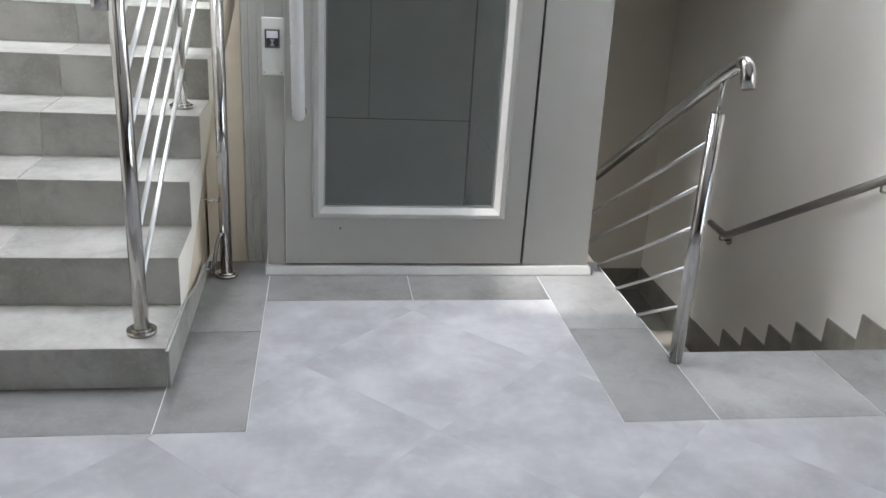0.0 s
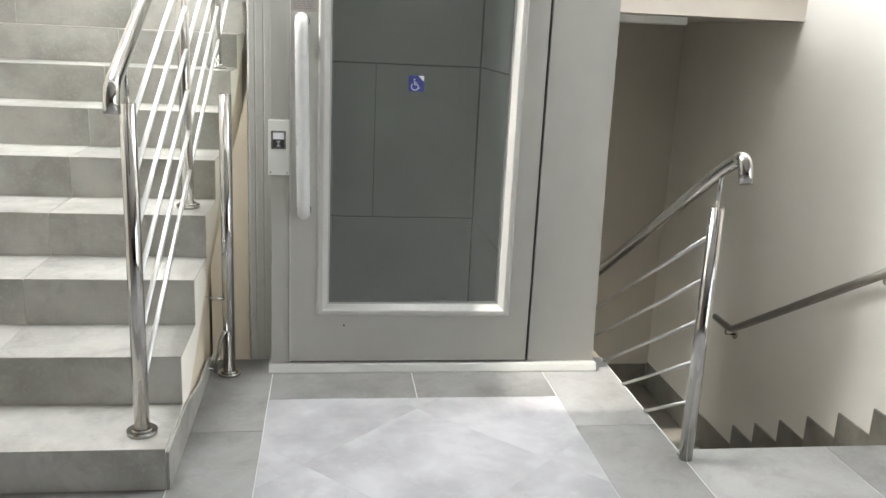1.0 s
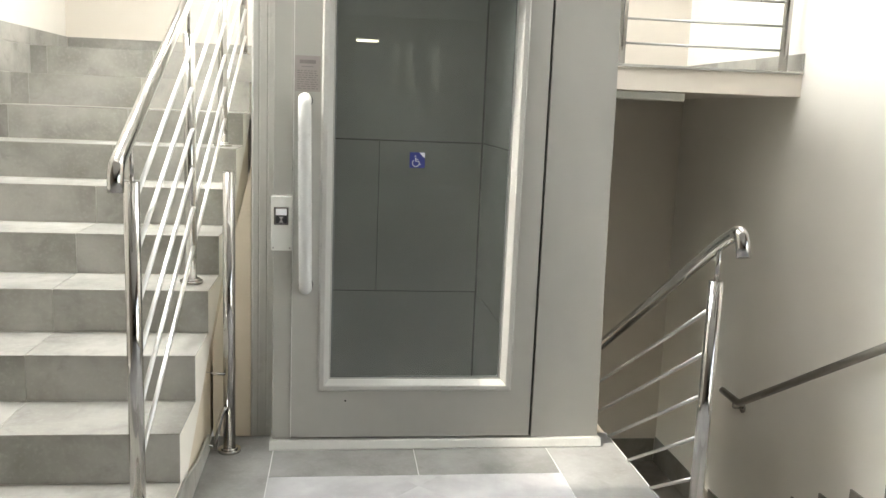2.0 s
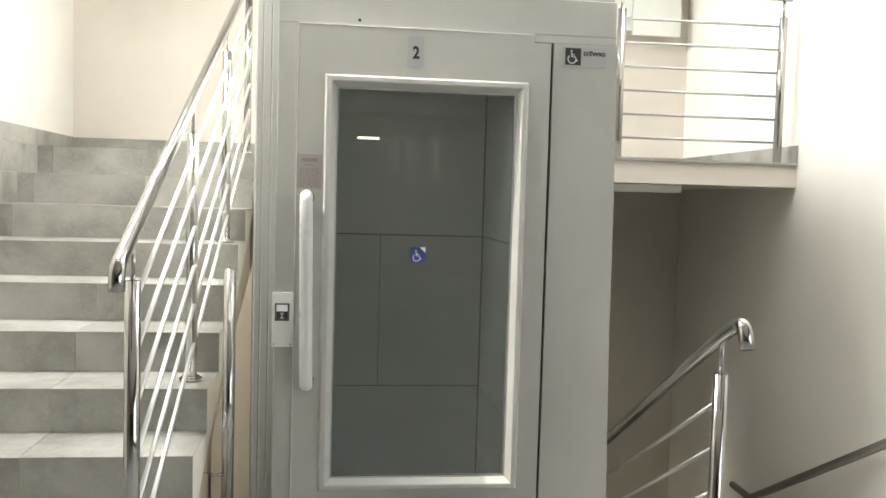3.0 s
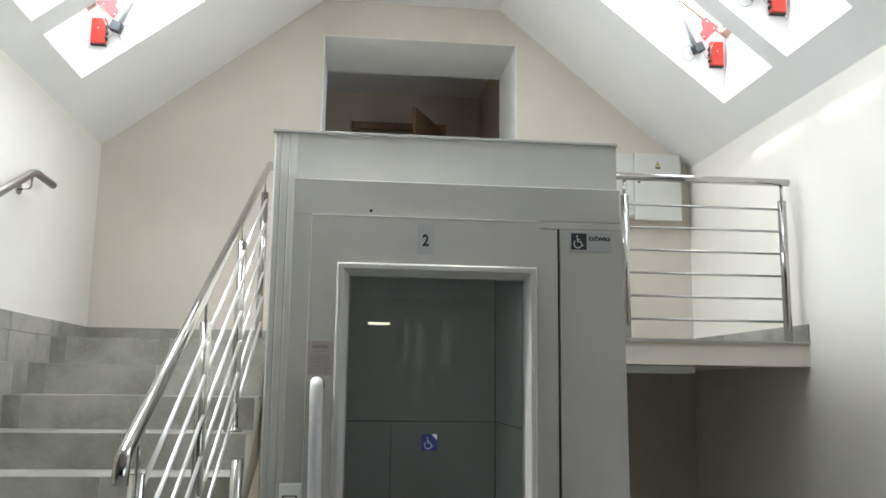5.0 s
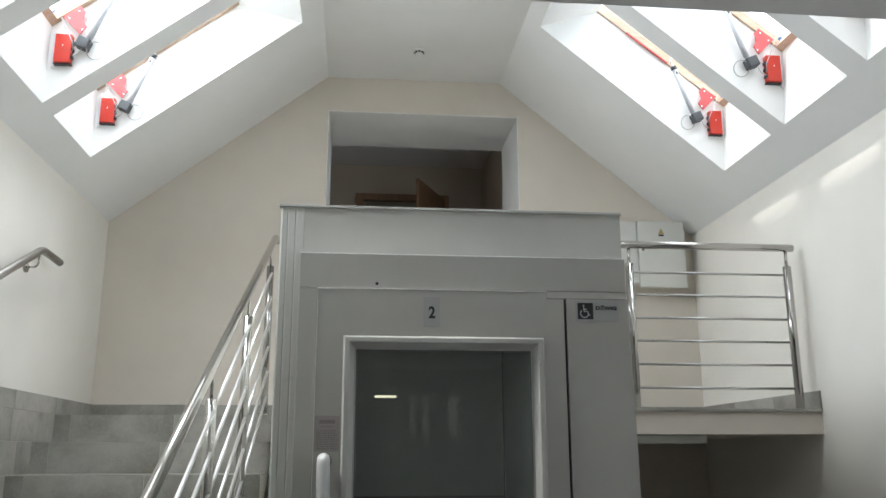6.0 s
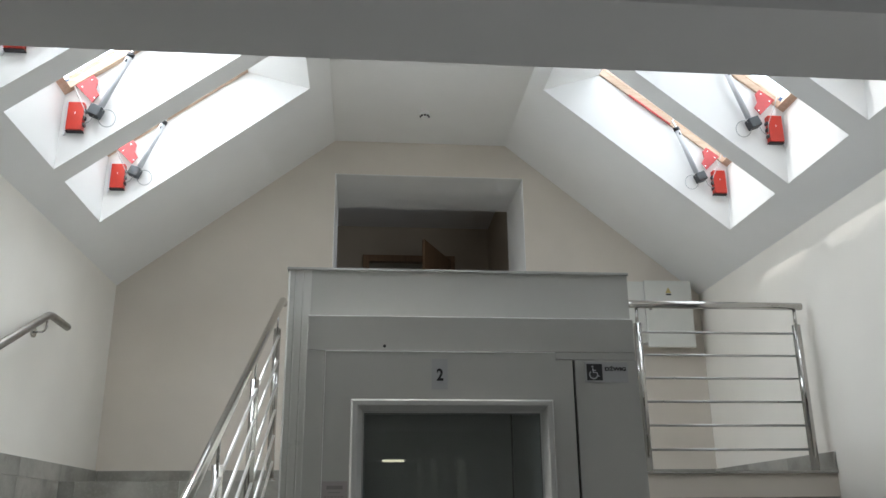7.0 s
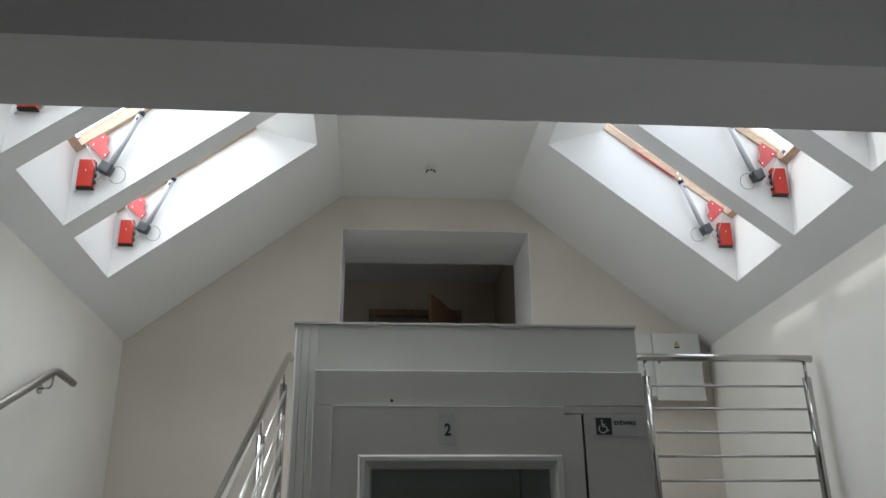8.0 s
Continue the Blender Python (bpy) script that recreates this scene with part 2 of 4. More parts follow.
add_box(bm, XR, XR + 0.3, WY0, WY1, WZ1, 3.2)
structure("wall_hall", bm, M_REAR, "unseen wall of the hall, brown to darken reflections", "wall")
structure("wall_right", box(XR, XR + 0.3, 1.617, YB + 0.5, -2.4, EAVE + 0.5), M_BRIGHT, "white painted plaster wall beside the stairs going down", "wall")

NX0, NX1, NZ0, NZ1 = 0.305, 1.772, 3.2, 4.025
bm = bmesh.new()
add_box(bm, XL - 0.02, NX0, YB, YB + 0.72, -2.4, 4.85)
add_box(bm, NX1, XR + 0.02, YB, YB + 0.72, -2.4, 4.85)
add_box(bm, NX0, NX1, YB, YB + 0.72, NZ1, 4.85)
add_box(bm, NX0, NX1, YB, YB + 0.72, -2.4, NZ0)
structure("wall_back", bm, M_CREAM, "cream painted gable wall with a deep opening high up", "wall")

bm = bmesh.new()
add_box(bm, NX0 + 0.0002, NX0 + 0.006, YB + 0.002, YB + 0.719, NZ0, NZ1 - 0.0062)
add_box(bm, NX1 - 0.006, NX1 - 0.0002, YB + 0.002, YB + 0.719, NZ0, NZ1 - 0.0062)
add_box(bm, NX0 + 0.0002, NX1 - 0.0002, YB + 0.002, YB + 0.719, NZ1 - 0.006, NZ1 - 0.0002)
structure("niche_lining", bm, M_CEIL, "white plaster reveal of the high opening", "wall")

# the dim room behind the opening
bm = bmesh.new()
add_box(bm, -1.2, NX0, YB + 0.7205, YB + 0.76, 3.0, 5.9)
add_box(bm, NX1, 3.1, YB + 0.7205, YB + 0.76, 3.0, 5.9)
add_box(bm, NX0, NX1, YB + 0.7205, YB + 0.76, NZ1, 5.9)
structure("wall_opening", bm, M_CEIL, "white inner frame of the high opening", "wall")
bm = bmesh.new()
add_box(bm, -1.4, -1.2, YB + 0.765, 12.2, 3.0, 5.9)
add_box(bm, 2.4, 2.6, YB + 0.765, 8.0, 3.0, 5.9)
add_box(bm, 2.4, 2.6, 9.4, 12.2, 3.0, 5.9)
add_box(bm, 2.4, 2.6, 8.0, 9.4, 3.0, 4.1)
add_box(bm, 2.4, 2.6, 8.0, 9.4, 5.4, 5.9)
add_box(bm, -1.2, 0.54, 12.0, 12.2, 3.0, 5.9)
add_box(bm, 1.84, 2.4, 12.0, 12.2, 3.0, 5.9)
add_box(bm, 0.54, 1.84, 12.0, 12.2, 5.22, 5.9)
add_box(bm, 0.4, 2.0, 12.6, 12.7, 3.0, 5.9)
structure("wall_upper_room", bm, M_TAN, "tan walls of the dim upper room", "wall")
structure("ceiling_upper_room", box(-1.4, 2.6, YB + 0.77, 12.7, 5.72, 5.9), M_CEIL, "white ceiling of the dim upper room", "ceiling")
structure("floor_upper_room", box(-1.4, 2.6, YB + 0.721, 12.7, 2.95, 3.19), M_SCREED, "grey floor of the dim upper room", "floor")

# fill lamp in an unseen side opening, added to brighten the upper room
window_light("upper_room_fill", (2.58, 8.7, 4.75), (0, 8.7, 4.75), 1.35, 1.25, UPPER_WATTS, (0.95, 0.97, 1.0))
door = thing("door_1", "open brown wooden door in a brown frame, upstairs", "door", kind="structure")
bm = bmesh.new()
add_box(bm, 0.50, 1.88, 11.94, 12.04, 5.16, 5.26, 0.006)
add_box(bm, 0.50, 0.60, 11.94, 12.04, 3.19, 5.16, 0.006)
add_box(bm, 1.78, 1.88, 11.94, 12.04, 3.19, 5.16, 0.006)
part("door_frame", bm, M_DOORWOOD, door)
leaf = part("door_leaf", box(-1.1, 0, -0.02, 0.02, 0, 1.98, bevel=0.004), M_DOORWOOD, door)
leaf.matrix_local = pose(1.80, 11.93, 3.2, 0, 0, 65)
bm = bmesh.new()
add_tube(bm, rounded([(-1.02, -0.02, 1.02), (-1.02, -0.06, 1.02), (-0.90, -0.06, 1.02)], 0.02), 0.009, 10)
part("door_handle", bm, M_STEEL, leaf)

# roof: two slopes with three window shafts each, a flat collar between
def slope_section(side):
    """Inner slope and outer slope as functions of x, and the shaft's four corners, for the left or right roof."""
    if side == "left":
        return (XL - 0.25, EAVE - 0.25 * 0.781), (RXL, RIDGE), [(-1.078, 3.227), (-1.075, 3.66), (-0.245, 4.30), (0.163, 4.196)]
    return (XR + 0.25, EAVE - 0.25 * 0.815), (RXR, RIDGE), [(2.92, 3.255), (2.95, 3.70), (2.12, 4.355), (1.728, 4.226)]


FRONT = 1.62


def shaft_rows(side):
    """Near and far cheek of the three shafts."""
    return SKY_Y if side == "left" else ((4.223, 4.862), (3.436, 4.066), (2.648, 3.27))


bm = bmesh.new()
for side in ("left", "right"):
    foot, top, (ib, ob_, ot, it) = slope_section(side)
    sgn = 1 if side == "left" else -1
    pitch = (ot[1] - ob_[1]) / (ot[0] - ob_[0])
    out_foot = (foot[0], ob_[1] + pitch * (foot[0] - ob_[0]))
    out_top = (top[0], ot[1] + pitch * (top[0] - ot[0]))
    shafts = shaft_rows(side)
    ys = sorted({YB, FRONT, *[v for p in shafts for v in p]})
    for a, b in zip(ys, ys[1:]):
        if any(abs(a - p[0]) < 1e-6 for p in shafts):
            add_prism(bm, [foot, ib, ob_, out_foot], "y", a, b)
            add_prism(bm, [it, top, out_top, ot], "y", a, b)
        else:
            add_prism(bm, [foot, ib, it, top, out_top, ot, ob_, out_foot], "y", a, b)
add_box(bm, RXL, RXR, FRONT, YB, RIDGE, RIDGE + 0.5)
add_box(bm, RXL - 0.1, RXR + 0.1, FRONT, YB, RIDGE + 0.45, RIDGE + 0.75)
structure("ceiling", bm, M_CEIL, "white sloping attic ceiling with deep skylight shafts", "ceiling")

# beam over the camera and the low ceiling behind it
BEAM_Z = 2.70
structure("beam", box(XL, XR, FRONT, 1.955, BEAM_Z, 4.75), M_CEIL, "white plastered beam at the edge of the lower ceiling", "beam")
structure("ceiling_low", box(XL, XR, REAR, FRONT - 0.002, 3.02, 3.2), M_CEIL, "white flat ceiling of the hall", "ceiling")
# slim lights high in the end wall, mirrored by the lift's glass
SLITS = ((1.53, 1.66), (1.77, 1.92), (2.25, 2.44))
bm = bmesh.new()
add_box(bm, XL, XR, REAR - 0.3, REAR, -0.3, 1.75)
add_box(bm, XL, XR, REAR - 0.3, REAR, 2.57, 3.2)
for a, b in zip((XL, *[q for _, q in SLITS]), (*[p for p, _ in SLITS], XR)):
    add_box(bm, a, b, REAR - 0.3, REAR, 1.75, 2.57)
structure("wall_rear", bm, M_REAR, "brown painted end wall of the hall with three slim windows", "wall")
for a, b in SLITS:
    slit = thing("window_2", "slim fixed window in the brown end wall", "window", kind="structure")
    rim = box(a, b, REAR - 0.17, REAR - 0.12, 1.75, 1.775)
    add_box(rim, a, b, REAR - 0.17, REAR - 0.12, 2.545, 2.57)
    add_box(rim, a, a + 0.02, REAR - 0.17, REAR - 0.12, 1.775, 2.545)
    add_box(rim, b - 0.02, b, REAR - 0.17, REAR - 0.12, 1.775, 2.545)
    part("window_frame", rim, M_BOX, slit)
    part("pane", box(a + 0.018, b - 0.018, REAR - 0.15, REAR - 0.144, 1.773, 2.547), M_AMBER, slit).visible_shadow = False
win = thing("window_1", "unseen white framed tall window added to light the hall", "window", kind="structure")
wx0, wx1 = XR + 0.13, XR + 0.2
bm = bmesh.new()
for y in (WY0, (WY0 + WY1) / 2 - 0.03, WY1 - 0.06):
    add_box(bm, wx0, wx1, y, y + 0.06, WZ0 + 0.06, WZ1 - 0.06, 0.005)
add_box(bm, wx0, wx1, WY0, WY1, WZ0, WZ0 + 0.06, 0.005)
add_box(bm, wx0, wx1, WY0, WY1, WZ1 - 0.06, WZ1, 0.005)
part("window_frame", bm, M_BOX, win)
pane = part("pane", box(wx0 + 0.032, wx0 + 0.038, WY0 + 0.05, WY1 - 0.05, WZ0 + 0.05, WZ1 - 0.05), M_CLEAR, win)
pane.visible_shadow = False
# fill lamp in the added window
window_light("hall_window_fill", (wx1 + 0.03, (WY0 + WY1) / 2, (WZ0 + WZ1) / 2), (0, (WY0 + WY1) / 2, (WZ0 + WZ1) / 2), WY1 - WY0 - 0.1, WZ1 - WZ0 - 0.1, REAR_WATTS, (1.0, 0.975, 0.93))

# floor slab, with the well of the stairs going down and the pit of the lift left open
bm = bmesh.new()
add_box(bm, XL, XR, REAR, 2.035, -0.28, -0.0013)
add_box(bm, XL, 1.815, 2.035, 3.388, -0.28, -0.0013)
add_box(bm, 1.815, XR, 2.035, 2.498, -0.28, -0.0013)
structure("floor", bm, M_GROUT, "grey stone-look tiled floor with pale joints", "floor")
FLOOR = bpy.data.objects["floor"]
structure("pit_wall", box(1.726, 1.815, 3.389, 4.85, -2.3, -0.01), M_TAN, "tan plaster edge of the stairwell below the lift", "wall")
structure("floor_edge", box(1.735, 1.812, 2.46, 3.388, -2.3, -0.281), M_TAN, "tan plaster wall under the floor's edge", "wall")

# ---------------------------------------------------------------- skylights
def skylight(side, y0, y1):
    foot, top, (ib, ob_, ot, it) = slope_section(side)
    w = thing("skylight", "pine-framed roof window in a white shaft", "skylight", "skylights in the sloping ceiling", "structure")
    a, b = Vector((ob_[0], 0, ob_[1])), Vector((ot[0], 0, ot[1]))
    along = (b - a).normalized()
    out = Vector((-along.z, 0, along.x)) if side == "left" else Vector((along.z, 0, -along.x))
    if out.z < 0:
        out = -out
    n, rim = (b - a).length, 0.045 if side == "left" else -0.025
    basis = Matrix((along, (0, 1, 0), out)).transposed().to_4x4()
    m = Matrix.Translation(a) @ basis
    # frame in its own axes: u up the slope, y, height above the shaft's end
    for name, (u0, u1, v0, v1) in {"bottom_rail": (-0.03, 0.045, y0 - 0.02, y1 + 0.02), "top_rail": (n - rim, n + 0.08 - rim, y0 - 0.02, y1 + 0.02),
                                   "side_rail": (0.045, n - rim, y0 - 0.02, y0 + 0.035), "side_rail_2": (0.045, n - rim, y1 - (0.035 if side == "left" else 0.014), y1 + 0.02)}.items():
        low = name == "top_rail" and side == "right"
        r = part(name.replace("_2", ""), box(u0, u1, v0, v1, 0.0, 0.028 if low else 0.042, bevel=0.004), M_PINE, w)
        r.matrix_local = m
        if low:
            continue
        s = part("sash_rail", box(u0 + (0.02 if u0 < 0.1 else 0), u1 - (0.02 if u1 > n else 0), v0 + 0.005, v1 - 0.005, 0.046, 0.078, bevel=0.004), M_PINE, w)
        s.matrix_local = m
    g = part("pane", box(0.05, n - 0.05, y0 + 0.03, y1 - 0.03, 0.058, 0.066), M_CLEAR, w)
    g.matrix_local = m
    g.visible_shadow = False
    c = m @ Vector((n / 2, (y0 + y1) / 2, 0.13))
    window_light("skylight_sky", c, c - out, y1 - y0 + 0.15, n + 0.3, SKY_WATTS * (1.4 if side == "left" else 0.8), (0.97, 0.985, 1.0))
    return w


def smoke_vent(side, y0, y1):
    """Opening drive on the shaft's far cheek: red control box, bracket plate, motor and spindle, with a loop of cable."""
    d = thing("vent_actuator", "grey spindle drive with red control box in skylight shaft", "actuator", "actuators in the skylight shafts")
    f = (lambda x: x) if side == "left" else (lambda x: 1.878 - x)
    dz = 0.0 if side == "left" else 0.055
    y = y1 - 0.002

    def P(x, z, out=0.0):
        return (f(x), y - out, z + dz)
    xs = sorted((f(-1.035), f(-0.952)))
    case = part("control_box", box(xs[0], xs[1], y - 0.042, y, 3.44 + dz, 3.60 + dz, bevel=0.004), M_RED, d, "red plastic control box")
    for z in (3.465, 3.505, 3.545):
        a = sorted((f(-0.952), f(-0.942)))
        part("cable_gland", box(a[0], a[1], y - 0.04, y - 0.01, z + dz, z + 0.018 + dz, bevel=0.002), M_BLACK, case)
    part("foot_plate", box(xs[0] - 0.003, xs[1] + 0.003, y - 0.03, y, 3.435 + dz, 3.4395 + dz), M_BLACK, case)
    part("logo_mark", box(f(-0.994) - 0.002, f(-0.994) + 0.002, y - 0.0435, y - 0.0415, 3.53 + dz, 3.54 + dz), M_PALE, case)
    a = sorted((f(-1.043), f(-1.055)))
    part("cable_duct", box(a[0], a[1], y - 0.014, y, 3.42 + dz, 3.62 + dz, bevel=0.003), M_PALE, d)
    plate = [(-1.01, 3.70), (-0.925, 3.765), (-0.898, 3.735), (-0.905, 3.685), (-0.885, 3.65), (-0.915, 3.605), (-0.955, 3.645)]
    part("bracket", prism([(f(x), z + dz) for x, z in plate], "y", y - 0.038, y - 0.030), M_PINK, d, "red lacquered bracket plate")
    for x, z in ((-0.93, 3.735), (-0.975, 3.69), (-0.905, 3.628)):
        part("bolt", tube([P(x, z, 0.029), P(x, z, 0.043)], 0.0042, 8), M_STEEL, d)
    e = 0.0 if side == "left" else 0.026
    lo, hi = Vector(P(-0.868 + e, 3.582, 0.032)), Vector(P(-0.742 + e / 2, 3.886, 0.05))
    part("spindle_tube", tube([lo, hi], 0.0165, 16), M_TUBE, d, "grey coated spindle tube")
    if side == "right":
        part("chain_guide", tube([P(-0.70, 3.935, 0.02), P(-0.43, 4.145, 0.02)], 0.007, 8), M_PINK, d, "red guide rod along the window frame")
    way = (hi - lo).normalized()
    side_way = Vector((0, -1, 0))
    slot = hi - way * 0.05 + side_way * 0.0145
    part("slot", tube([slot, slot + way * 0.018], 0.006, 8), M_BLACK, d)
    part("end_cap", tube([hi - way * 0.012, hi + way * 0.012], 0.020, 16), M_BLACK, d)
    part("rod", tube([hi, hi + way * 0.035], 0.008, 10), M_STEEL, d)
    hook = hi + way * 0.035
    sx = 1 if side == "left" else -1
    part("hook", tube(rounded([hook, hook + Vector((0.016 * sx, 0, 0.022)), hook + Vector((-0.016 * sx, 0, 0.05)), hook + Vector((-0.035 * sx, 0, 0.04))], 0.012), 0.005, 8), M_STEEL, d)
    mb = box(-0.032, 0.032, -0.03, 0.03, -0.03, 0.03, bevel=0.006)
    motor = part("motor", mb, M_GREY, d, "anthracite motor housing")
    motor.matrix_local = pose(*P(-0.892 + e, 3.55, 0.034), 0, 22 if side == "left" else -22, 0)
    ring = [P(-0.832 + e + 0.045 * math.cos(q), 3.515 + 0.045 * math.sin(q), 0.03 + 0.012 * math.sin(q)) for q in [i * 2 * math.pi / 24 for i in range(25)]]
    part("cable_loop", tube(ring, 0.0024, 6), M_CABLE, d)
    cable = rounded([P(-0.952, 3.50, 0.03), P(-0.935, 3.50, 0.06), P(-0.93, 3.53, 0.08), P(-1.0, 3.66, 0.05), P(-1.04, 3.74, 0.01)], 0.03)
    part("cable", tube(cable, 0.0024, 6), M_CABLE, d)
    drop = rounded([P(-0.952, 3.485, 0.03), P(-0.93, 3.47, 0.05), P(-0.905, 3.49, 0.05), P(-0.892, 3.54, 0.04)], 0.02)
    part("cable", tube(drop, 0.0022, 6), M_CABLE, d)
    return d


for side in ("left", "right"):
    for y0, y1 in shaft_rows(side):
        skylight(side, y0, y1)
        smoke_vent(side, y0, y1)

# ---------------------------------------------------------------- flight up
stairs = thing("staircase_up", "grey stone-tiled stairs going up to the half landing", "staircase", kind="structure")
outline = [(Y1 + 0.009, -0.25)]
for k in range(1, 11):
    yk = Y1 + (k - 1) * GO
    outline += [(yk + 0.009, STEP_Z[k - 1] - 0.003), (yk + 0.009, STEP_Z[k] - 0.003)]
outline += [(YB, LAND - 0.003), (YB, LAND - 0.16), (5.3, LAND - 0.16), (4.9, 1.285), (2.55, -0.02), (2.50, -0.25)]
part("body", prism(outline, "x", XL, XS - 0.002), M_STRING, stairs, "pale plastered side of the flight")
structure("wall_under_stairs", prism([(2.53, -0.006), (4.93, 1.29), (4.93, -0.006)], "x", XS - 0.06, XS - 0.012), M_SAND, "tan plaster wall under the stairs", "wall")
structure("plinth", box(XS + 0.0005, 0.226, 3.425, 4.9, -0.2, 0.30), M_SAND, "tan plaster filling between stairs and lift", "wall")
structure("closing_panel", prism([(XS + 0.001, -0.001), (0.2265, -0.001), (0.2265, 1.16), (0.165, 0.90), (XS + 0.001, 0.42)], "y", 3.39, 3.42), M_SAND, "tan plaster panel closing the gap beside the lift", "wall")
JX = (-1.135, -0.53, XS)
TREADS = []
for k in range(1, 11):
    y0 = Y1 + (k - 1) * GO
    y1 = y0 + GO + 0.021 if k < 10 else YB
    for i, (a, b) in enumerate(zip((XL + 0.001, *JX), JX)):
        TREADS.append(("tread_tile", (a + 0.0016, b - 0.0016 * (i < 2), y0 + 0.0035, y1 - 0.0135 * (k < 10), STEP_Z[k] - 0.0028, STEP_Z[k])))
        TREADS.append(("riser_tile", (a + 0.001, b - 0.001, y0 + 0.004, y0 + 0.0088, STEP_Z[k - 1] + 0.002, STEP_Z[k] - 0.0031)))

# tiled skirting where the first steps stand on the floor
part("side_tile", prism([(Y1 + 0.006, 0.001), (Y1 + 0.006, 0.128), (Y1 + 0.36, 0.128), (Y1 + 0.66, 0.073), (Y1 + 0.93, 0.07), (Y1 + 0.93, 0.001)], "x", XS + 0.0005, XS + 0.010), M_TILE, stairs)

# ---------------------------------------------------------------- landing on the far side of the lift, and its skirting
slab = [(0.10, 5.0), (1.86, 5.0), (1.86, 4.325), (XR, 4.325), (XR, YB), (0.10, YB)]
landing = structure("landing", prism(slab, "z", LAND - 0.135, LAND - 0.014), M_CREAM, "cream-edged half landing slab", "landing")
part("landing_edge", prism([(1.855, 4.31), (XR - 0.001, 4.31), (XR - 0.001, YB - 0.01), (1.855, YB - 0.01)], "z", LAND - 0.0135, LAND), M_TILE, landing, "grey stone tile on the landing's edge")
part("batten", box(2.02, 2.54, 4.55, 4.66, LAND - 0.18, LAND - 0.1355, bevel=0.006), M_BOX, landing, "white batten lamp, unlit, under the slab")

SKIRT = []
H = 0.10
def skirt_run(a, b, fixed, axis, z0, z1):
    n = max(1, round((b - a) / 0.6))
    for i in range(n):
        p, q = a + (b - a) * i / n + 0.001, a + (b - a) * (i + 1) / n - 0.001
        SKIRT.append((p, q, *fixed, z0, z1) if axis == "x" else (*fixed, p, q, z0, z1))


skirt_run(XL + 0.012, XR - 0.012, (YB - 0.012, YB - 0.0005), "x", LAND + 0.0005, LAND + H)
skirt_run(5.218, YB - 0.013, (XL + 0.0005, XL + 0.012), "y", LAND + 0.0005, LAND + H)
skirt_run(4.315, YB - 0.013, (XR - 0.012, XR - 0.0005), "y", LAND + 0.0005, LAND + H)
skirt_run(1.83, XR - 0.013, (YB - 0.012, YB - 0.0005), "x", LOW + 0.0005, LOW + 0.185)

# tiles up the wall beside the last steps
for row in range(4, 10):
    skirt_run(max(2.68, Y1 + (row - 4) * GO), 5.2165, (XL + 0.0005, XL + 0.0115), "y", STEP_Z[row] + 0.0008, STEP_Z[row + 1] - 0.0008)
skirt_run(2.68, 5.2165, (XL + 0.0005, XL + 0.012), "y", LAND + 0.0008, LAND + H)

# ---------------------------------------------------------------- flight down
down = thing("staircase_down", "grey stone-tiled stairs going down", "staircase", kind="structure")
NOSE = [DOWN_Y + DOWN_GO * j for j in range(9)]      # far edge of each tread
outline = [(2.5, -2.0)]
for j in range(1, 10):
    outline += [(NOSE[j - 1], -DOWN_RISE * j - 0.013), (NOSE[j] if j < 9 else YB, -DOWN_RISE * j - 0.013)]
outline += [(YB, -2.0)]
part("body", prism(outline, "x", 1.816, XR), M_SCREED, down)
for j in range(1, 10):
    y0, y1 = NOSE[j - 1], (NOSE[j] if j < 9 else YB)
    for a, b in ((1.816, 2.46), (2.46, XR - 0.001)):
        TREADS.append(("down_tread", (a + 0.001, b - 0.001, y0 + 0.001, y1, -DOWN_RISE * j - 0.013, -DOWN_RISE * j)))
        TREADS.append(("down_riser", (a + 0.001, b - 0.001, y0 - 0.016, y0 - 0.001, -DOWN_RISE * j + 0.001, -DOWN_RISE * (j - 1) - 0.0135)))
for j in range(1, 10):
    z = -DOWN_RISE * j
    near = NOSE[j - 1] - (0.037 if j > 1 else 0)
    far = NOSE[j] - 0.038 if j < 9 else 4.945
    SKIRT.append((XR - 0.0118, XR - 0.0005, near, far, z - (0.05 if j < 9 else 0) + 0.001, z + 0.227))
SKIRT.append((XR - 0.0118, XR - 0.0005, 4.946, YB - 0.013, LOW + 0.001, LOW + 0.2))
structure("floor_lower", box(XL, 1.815, 4.86, YB, LOW - 0.3, LOW), M_TILE, "grey tiled lower half landing", "floor")

# ---------------------------------------------------------------- floor tiles
def clip(poly, axis, value, keep_less):
    out = []
    for p, q in zip(poly, poly[1:] + poly[:1]):
        pin, qin = ((p[axis] <= value) == keep_less), ((q[axis] <= value) == keep_less)
        if pin:
            out.append(p)
        if pin != qin:
            u = (value - p[axis]) / (q[axis] - p[axis])
            out.append((p[0] + u * (q[0] - p[0]), p[1] + u * (q[1] - p[1])))
    return out


FX0, FX1, FY0, FY1 = 0.335, 1.492, 2.045, 2.968     # the bay of pale tiles in front of the lift
